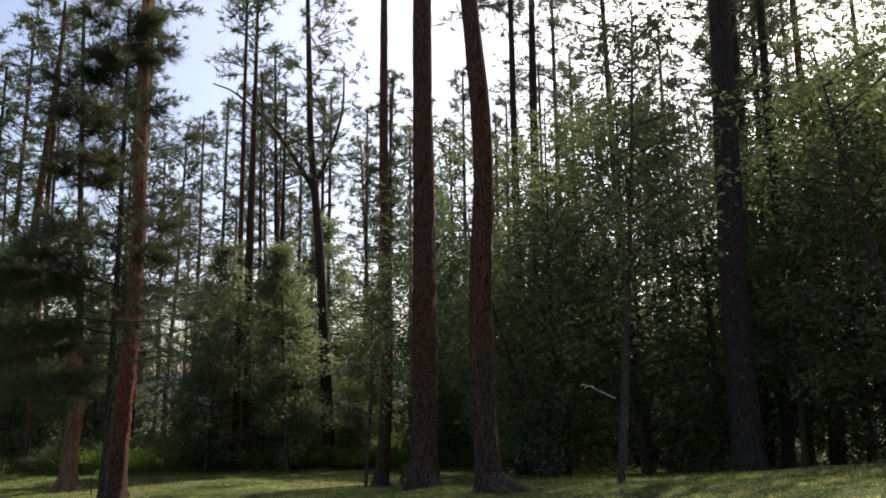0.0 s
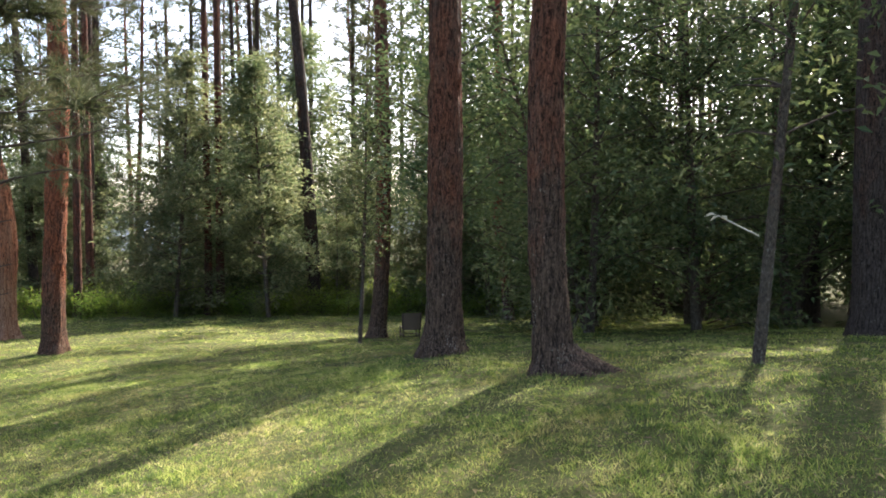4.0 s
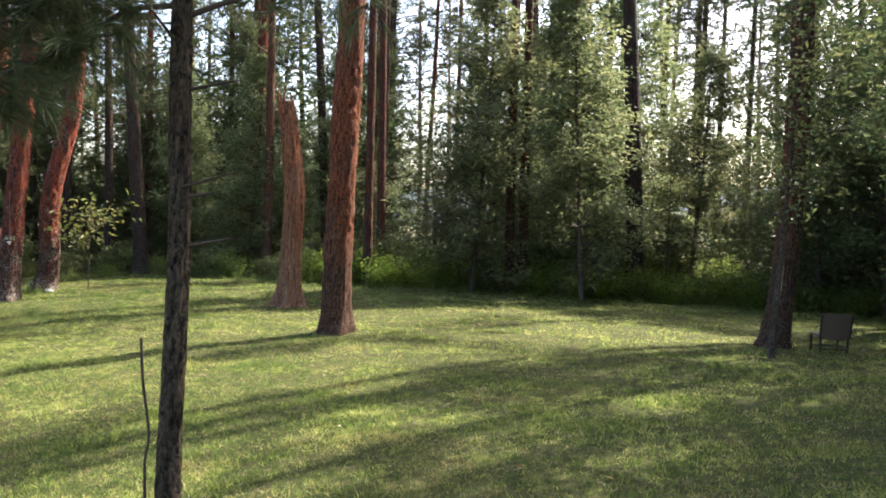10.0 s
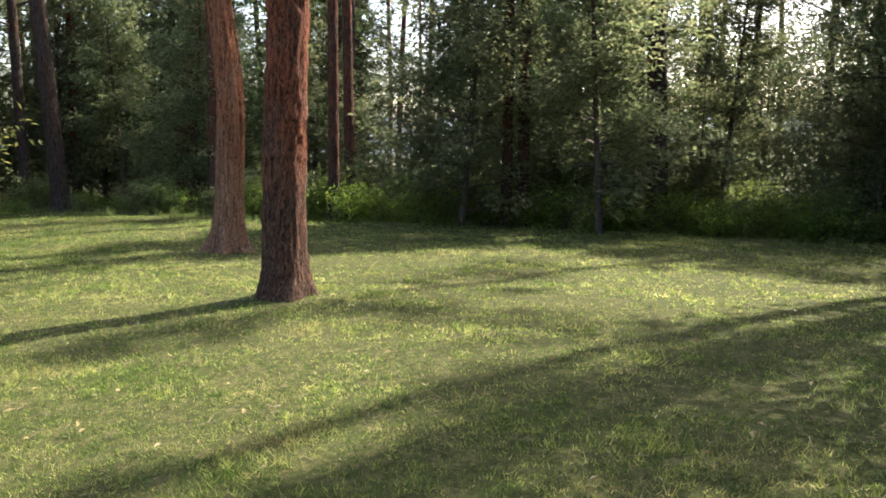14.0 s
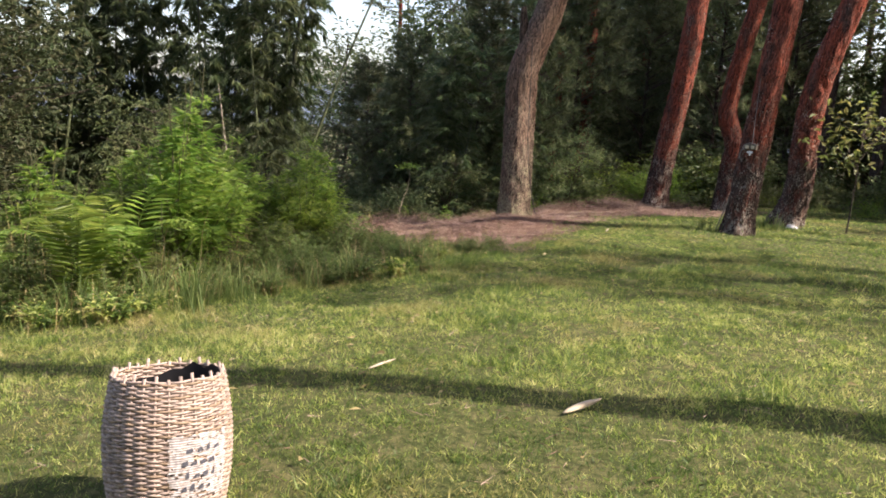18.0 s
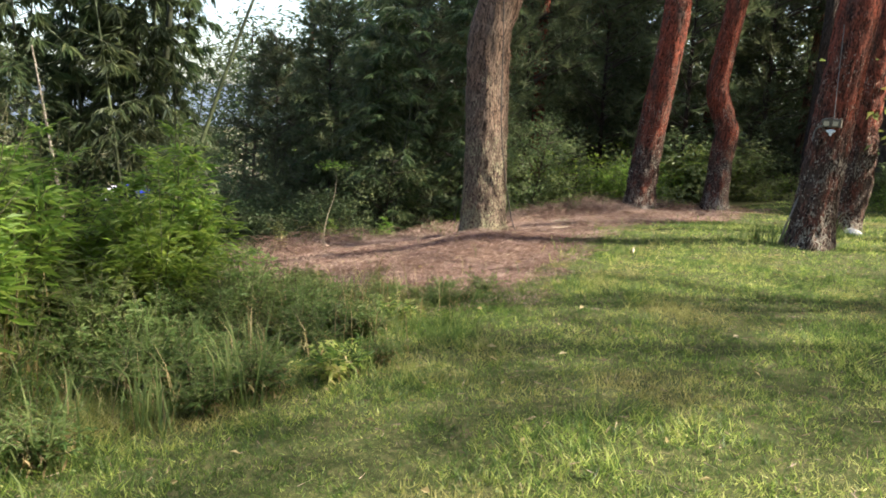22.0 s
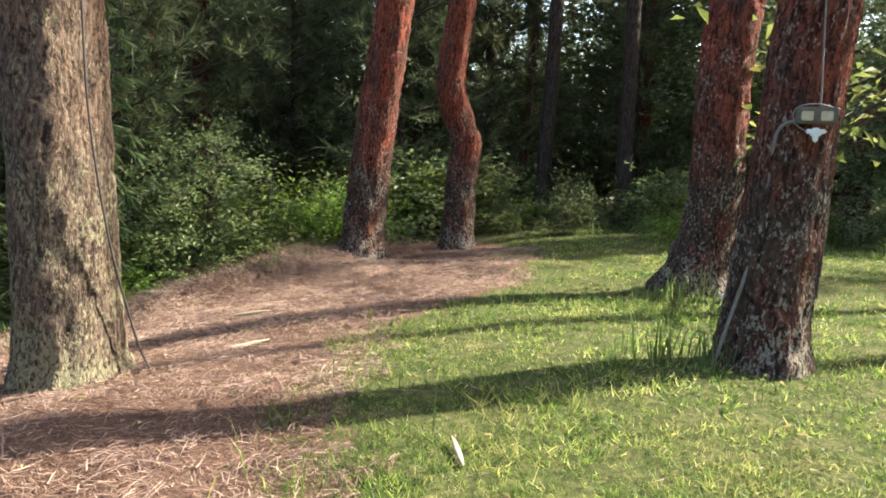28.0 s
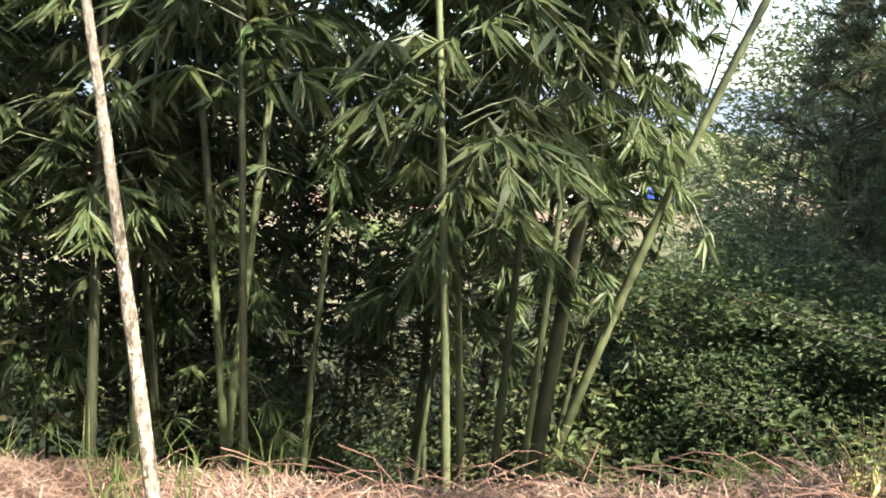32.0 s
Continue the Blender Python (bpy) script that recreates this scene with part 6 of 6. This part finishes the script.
for _k in range(20):
    _x, _y = _r.uniform(-70, -36), _r.uniform(-20, 34)
    plant("valley_shrub", SHRUBS[_k % 4], _x, _y, (_r.uniform(1.0, 2.0),) * 2, "green shrub on the slope below the bank", "shrub", "shrubs on the slope", _r.uniform(0, 360))


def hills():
    """Far ridges that close the valley, with the haze painted into their colour."""
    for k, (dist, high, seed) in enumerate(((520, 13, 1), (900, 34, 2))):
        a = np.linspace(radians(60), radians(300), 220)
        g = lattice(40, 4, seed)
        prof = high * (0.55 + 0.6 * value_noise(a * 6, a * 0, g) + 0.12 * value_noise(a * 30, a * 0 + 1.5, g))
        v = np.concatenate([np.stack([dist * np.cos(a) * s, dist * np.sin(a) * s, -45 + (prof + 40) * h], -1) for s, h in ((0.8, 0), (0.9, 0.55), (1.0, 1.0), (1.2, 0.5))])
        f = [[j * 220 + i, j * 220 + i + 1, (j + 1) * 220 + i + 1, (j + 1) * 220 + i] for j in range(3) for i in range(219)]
        tagged(new("backdrop", mesh("backdrop", v, f, HILL_HAZED)), "hazy blue wooded ridge in the distance", "hill", kind="structure")


hills()


# ---- grass, litter and undergrowth ----
WALK = np.array([(0, 0), (-0.5, 3.4), (-1.0, 6.2), (-2.3, 8.9), (-3.8, 11.4), (-5.5, 14.0), (-7.9, 14.1), (-12.1, 15.3), (-14.8, 16.8), (-16.9, 18.5), (-18.5, 17.9), (-19.6, 16.7)])


def off_walk(x, y):
    best = np.full(np.shape(x), 1e9)
    for (ax, ay), (bx, by) in zip(WALK, WALK[1:]):
        dx, dy = bx - ax, by - ay
        t = np.clip(((x - ax) * dx + (y - ay) * dy) / (dx * dx + dy * dy), 0, 1)
        best = np.minimum(best, np.hypot(x - ax - t * dx, y - ay - t * dy))
    return best


def bent_blades(x, y, z, high, width, lean, r):
    """Blades of two joints, a quad and a tip drawn as two quads' worth of corners."""
    n = len(x)
    az = r.uniform(0, 2 * np.pi, n)
    out = np.stack([np.cos(az), np.sin(az), np.zeros(n)], -1)
    side = np.stack([-np.sin(az), np.cos(az), np.zeros(n)], -1)
    b = np.stack([x, y, z - 0.01], -1)
    h, w, l = high[:, None], width[:, None], lean[:, None]
    mid = b + out * h * l * 0.35 + np.array([0, 0, 1]) * h * 0.6
    tip = b + out * h * l + np.array([0, 0, 1]) * h * (1 - 0.25 * l)
    v = np.stack([b - side * w / 2, b + side * w / 2, mid + side * w * 0.4, tip, mid - side * w * 0.4], 1).reshape(-1, 3)
    k = np.arange(n)[:, None] * 5
    return v, np.concatenate([k + (0, 1, 2, 4), k + (4, 2, 3, 3)], 1).reshape(-1, 4)


def scatter(r, count, x0, x1, y0, y1, keep):
    x, y = r.uniform(x0, x1, count), r.uniform(y0, y1, count)
    ok = keep(x, y, r.random(count))
    return x[ok], y[ok]


def lawn():
    """Tufts of single blades, thick beside the walk and thinner further off."""
    r = np.random.default_rng(91)
    outer = lambda x, y: (inside(x, y, LITTER) < 0.15 + 0.5 * (value_noise(x * 2, y * 2, WAVES) - 0.5)) & (x > bank(y) - 3)
    chance = lambda d: np.where(d < 3.6, 1.0, np.where(d < 7, 0.38, 0.16))
    x, y = scatter(r, 860000, -25, 9, 1.5, 33, lambda x, y, p: outer(x, y) & (p < chance(off_walk(x, y)) * np.clip(0.5 + 0.9 * value_noise(x * 5.3, y * 5.3, WAVES), 0, 1)))
    d = off_walk(x, y)
    per = 5
    clump = value_noise(x * 1.7, y * 1.7, WAVES)
    rank = np.clip(0.5 + inside(x, y, ROUGH) / 1.2, 0, 1)
    lump = value_noise(x * 5.3, y * 5.3, WAVES)
    tall = (0.75 + 0.5 * lump) * np.where(clump > 0.72, 1.3, 1.0) * np.where(r.random(len(x)) > 0.988, 1.8, 1.0) * (1 + 0.9 * np.maximum(rank, np.clip(0.5 + inside(x, y, WEEDS) / 1.6, 0, 1)))
    high = (0.026 + 0.030 * clump) * tall * np.interp(x, (-14, -9), (1.35, 1.0))
    wide = np.where(d < 3.6, 0.0062, np.where(d < 7, 0.009, 0.013))
    n = len(x) * per
    bx, by = np.repeat(x, per) + r.normal(0, 0.030, n), np.repeat(y, per) + r.normal(0, 0.030, n)
    way = np.stack([r.normal(0, 0.85, n), r.normal(0, 0.85, n), np.ones(n)], -1)
    v, f = blade_sheet(np.stack([bx, by, np.repeat(land(x, y), per) - 0.008], -1), way, np.repeat(high, per) * r.uniform(0.5, 1.35, n), np.repeat(wide, per) * r.uniform(0.6, 1.3, n), r)
    tagged(new("lawn_grass", mesh("lawn_grass", v, f, GRASS, False)), "short rough green and straw-coloured lawn grass", "grass", kind="stuff")


def broad_leaves():
    """Small broad leaves of creeping weeds between the blades."""
    r = np.random.default_rng(97)
    keep = lambda x, y, p: (inside(x, y, LITTER) < 0) & (off_walk(x, y) < 6) & (value_noise(x * 1.1 + 7, y * 1.1, WAVES) > 0.45) & (x > bank(y))
    x, y = scatter(r, 90000, -23, 5, 2.5, 24, keep)
    n = len(x)
    az = r.uniform(0, 2 * np.pi, n)
    way = np.stack([np.cos(az), np.sin(az), r.uniform(0.0, 0.7, n)], -1)
    v, f = leaf_sheet(np.stack([x, y, land(x, y) + r.uniform(0.005, 0.045, n)], -1), way, r.uniform(0.015, 0.036, n), r.uniform(0.009, 0.018, n), r)
    tagged(new("creeping_weed", mesh("creeping_weed", v, f, LEAF_WEED, False)), "small broad-leaved weeds creeping through the lawn", "weed", kind="stuff")


def tall_grass():
    r = np.random.default_rng(93)
    xs, ys, hs = [], [], []
    spots = [(r.uniform(-24, -15), r.uniform(7, 15.8)) for _ in range(700)]
    spots = [s for s in spots if inside(*s, WEEDS) > -0.1]
    spots += [s for s in ((r.uniform(-21, -14), r.uniform(12.8, 18.2)) for _ in range(300)) if inside(*s, ROUGH) > 0]
    spots += [(r.uniform(-33, -23.4), r.uniform(8, 18.5)) for _ in range(1100)]
    spots += [(-18.6 + r.normal() * 0.35, 22.9 + r.normal() * 0.3) for _ in range(7)] + [(-19.8 + r.normal() * 0.4, 25.0 + r.normal() * 0.3) for _ in range(10)]
    spots += [(bank(y) + r.normal() * 0.4 + 0.3, y) for y in r.uniform(14, 27, 60)] + [(r.uniform(-24, 4), r.uniform(30, 34)) for _ in range(220)]
    for sx, sy in spots:
        n = int(r.integers(10, 26))
        xs.append(sx + r.normal(size=n) * 0.07), ys.append(sy + r.normal(size=n) * 0.07)
        hs.append(r.uniform(0.2, 0.75) * r.uniform(0.5, 1.1, n) * (0.95 if sx < -14 and sy < 16 else 0.5))
    x, y, h = map(np.concatenate, (xs, ys, hs))
    v, f = bent_blades(x, y, land(x, y), h, np.full(len(x), 0.011), r.uniform(0.15, 0.9, len(x)), r)
    f = f.reshape(-1, 2, 4)
    tri = np.concatenate([f[:, 0, [0, 1, 2]], f[:, 0, [0, 2, 3]], f[:, 1, [0, 1, 2]]], 1).reshape(-1, 3)
    tagged(new("tall_grass", mesh("tall_grass", v, tri, LEAF_WEED, False)), "tufts of tall uncut grass", "grass", kind="stuff")
    # dry stalks among the weeds
    x, y = scatter(r, 5200, -24, -14, 8, 18.2, lambda x, y, p: np.maximum(inside(x, y, WEEDS), inside(x, y, ROUGH)) > 0.1)
    v, f = bent_blades(x, y, land(x, y), r.uniform(0.25, 1.3, len(x)) * np.where(inside(x, y, WEEDS) > 0.2, 1, 0.4), np.full(len(x), 0.007), r.uniform(0.05, 0.6, len(x)), r)
    f = f.reshape(-1, 2, 4)
    tri = np.concatenate([f[:, 0, [0, 1, 2]], f[:, 0, [0, 2, 3]], f[:, 1, [0, 1, 2]]], 1).reshape(-1, 3)
    tagged(new("dry_stalks", mesh("dry_stalks", v, tri, HAY, False)), "pale dry stalks standing among the weeds", "grass", kind="stuff")


def litter():
    r = np.random.default_rng(95)
    keep = lambda x, y, p: inside(x, y, LITTER) + 0.5 * (value_noise(x * 2, y * 2, WAVES) - 0.5) > 0.25 * p - 0.1
    x, y = scatter(r, 280000, -26, -16, 12, 29, keep)
    n = len(x)
    heap = np.exp(-((bank(y) + 0.45 - x) ** 2) / 0.4)
    tuft = value_noise(x * 2.3, y * 2.3, WAVES)
    ln, w = r.uniform(0.025, 0.11, n) * (1 + 0.8 * heap), r.uniform(0.0018, 0.0055, n)
    az = r.uniform(0, 2 * np.pi, n)
    way = np.stack([np.cos(az), np.sin(az), r.normal(0, 0.12 + 0.35 * heap + 0.3 * np.clip(tuft - 0.5, 0, 1), n)], -1)
    c = np.stack([x, y, land(x, y) + r.uniform(0.003, 0.03, n) + (0.10 * heap + 0.09 * np.clip(tuft - 0.5, 0, 1)) * r.random(n)], -1)
    side = unit(np.cross(way, r.normal(size=(n, 3)) * 0.4 + (0, 0, 1)))
    a, b = c - way * ln[:, None] / 2, c + way * ln[:, None] / 2
    sag = np.array([0, 0, 1]) * (r.normal(0, 0.08, n) * ln)[:, None]
    s = side * w[:, None] / 2
    v = np.stack([a - s, a + s, c + s + sag, c - s + sag, b + s * 0.5, b - s * 0.5], 1).reshape(-1, 3)
    k = np.arange(n)[:, None] * 6
    f = np.concatenate([k + (0, 1, 2, 3), k + (3, 2, 4, 5)], 1).reshape(-1, 4)
    tagged(new("pine_litter", mesh("pine_litter", v, f, STRAW, False)), "brown needle and straw litter heaped at the bank", "litter", kind="stuff")
    # long dry needles and straws lying in wisps, a little off the ground
    keep = lambda x, y, p: (inside(x, y, LITTER) + 0.7 * (value_noise(x * 2, y * 2, WAVES) - 0.5) > -0.15) & (p < 0.25 + 1.1 * value_noise(x * 1.6 + 3, y * 1.6, WAVES))
    x, y = scatter(r, 9500, -26, -16, 12, 29, keep)
    per = 8
    n = len(x) * per
    lift = np.repeat(r.uniform(0.2, 1.0, len(x)) * (0.4 + value_noise(x * 1.6 + 3, y * 1.6, WAVES)), per)
    az = np.repeat(r.uniform(0, 2 * np.pi, len(x)), per) + r.normal(0, 0.45, n)
    ln = np.repeat(r.uniform(0.06, 0.17, len(x)), per) * r.uniform(0.6, 1.3, n)
    bend = r.normal(0, 0.14, n)
    out, across = np.stack([np.cos(az), np.sin(az)], -1), np.stack([-np.sin(az), np.cos(az)], -1)
    c = np.stack([np.repeat(x, per), np.repeat(y, per)], -1) + r.normal(0, 0.045, (n, 2))
    rows = []
    for s, up in ((-0.5, 0.0), (-0.17, 0.8), (0.17, 1.0), (0.5, 0.25)):
        q = c + out * (ln * s)[:, None] + across * (bend * ln * (0.25 - s * s))[:, None]
        z = land(q[:, 0], q[:, 1]) + 0.012 + r.uniform(0, 0.012, n) + lift * up * 0.055 * ln / 0.2
        rows.append(np.concatenate([q, z[:, None]], 1))
    w = r.uniform(0.0018, 0.0042, n)[:, None] * np.concatenate([across * 0.8, np.full((n, 1), 0.6)], 1)
    v = np.stack([p + k * w * e for p, e in zip(rows, (0.5, 0.55, 0.5, 0.25)) for k in (-1, 1)], 1).reshape(-1, 3)
    k = np.arange(n)[:, None] * 8
    f = np.concatenate([k + (0, 1, 3, 2), k + (2, 3, 5, 4), k + (4, 5, 7, 6)], 1).reshape(-1, 4)
    tagged(new("needle_wisps", mesh("needle_wisps", v, f, STRAW, False)), "wisps of long dry reddish needles lying loosely", "litter", kind="stuff")
    # thin stems that stand up through the litter and along its ragged edge
    x, y = scatter(r, 3600, -25, -16, 14, 28, lambda x, y, p: (inside(x, y, LITTER) > -0.5) & (p < np.where(inside(x, y, LITTER) < 0.5, 0.75, 0.10)))
    v, f = bent_blades(x, y, land(x, y), r.uniform(0.06, 0.24, len(x)) * np.where(r.random(len(x)) > 0.95, 1.7, 1.0), r.uniform(0.004, 0.008, len(x)), r.uniform(0.1, 1.0, len(x)), r)
    f = f.reshape(-1, 2, 4)
    tri = np.concatenate([f[:, 0, [0, 1, 2]], f[:, 0, [0, 2, 3]], f[:, 1, [0, 1, 2]]], 1).reshape(-1, 3)
    tagged(new("thin_stems", mesh("thin_stems", v, tri, GRASS, False)), "thin green and dry stems standing in the litter", "grass", kind="stuff")
    # tangled dry brush along the bank's edge
    p = Pile()
    for k in range(900):
        y0 = r.uniform(14.5, 27.5) if k % 3 else r.uniform(15.5, 19.0)
        x0 = float(bank(y0)) + 0.35 + r.normal() * 0.38
        a, size = r.uniform(0, 6.28), r.uniform(0.10, 0.32)
        s = np.linspace(-1, 1, 5)[:, None]
        q = np.array([x0, y0, ground_at(x0, y0) + r.uniform(0.01, 0.16)]) + s * size * np.array([np.cos(a), np.sin(a), r.normal() * 0.25]) + (1 - s * s) * size * np.array([r.normal() * 0.25, r.normal() * 0.25, abs(r.normal()) * 0.3])
        p.add(*tube(q, np.linspace(0.0048, 0.0018, 5) * r.uniform(0.5, 1.2), 3))
    tagged(new("dead_brush", p.mesh("dead_brush", BRUSH)), "tangled dry brush and twigs along the bank", "brush", kind="stuff")
    # small fallen leaves
    keep = lambda x, y, p: (off_walk(x, y) < 9) & (x > bank(y) + 0.3)
    x, y = scatter(r, 2600, -24, 4, 3, 28, keep)
    n = len(x)
    az = r.uniform(0, 2 * np.pi, n)
    v, f = leaf_sheet(np.stack([x, y, land(x, y) + r.uniform(0.015, 0.06, n)], -1), np.stack([np.cos(az), np.sin(az), r.uniform(-0.1, 0.3, n)], -1), r.uniform(0.03, 0.08, n), r.uniform(0.015, 0.035, n), r)
    tagged(new("fallen_leaves", mesh("fallen_leaves", v, f, HAY, False)), "small dry leaves fallen on grass and litter", "leaves", kind="stuff")
    # thin litter strewn over the lawn
    keep = lambda x, y, p: (inside(x, y, LITTER) < 0) & (off_walk(x, y) < 7)
    x, y = scatter(r, 26000, -24, 3, 3, 23, keep)
    n = len(x)
    az = r.uniform(0, 2 * np.pi, n)
    way = np.stack([np.cos(az), np.sin(az), r.normal(0, 0.15, n)], -1)
    c = np.stack([x, y, land(x, y) + r.uniform(0.01, 0.05, n)], -1)
    v, f = blade_sheet(c, way, r.uniform(0.04, 0.13, n), 0.004, r)
    tagged(new("strewn_straw", mesh("strewn_straw", v, f, STRAW, False)), "dry straws strewn over the lawn", "litter", kind="stuff")


lawn(), broad_leaves(), tall_grass(), litter()
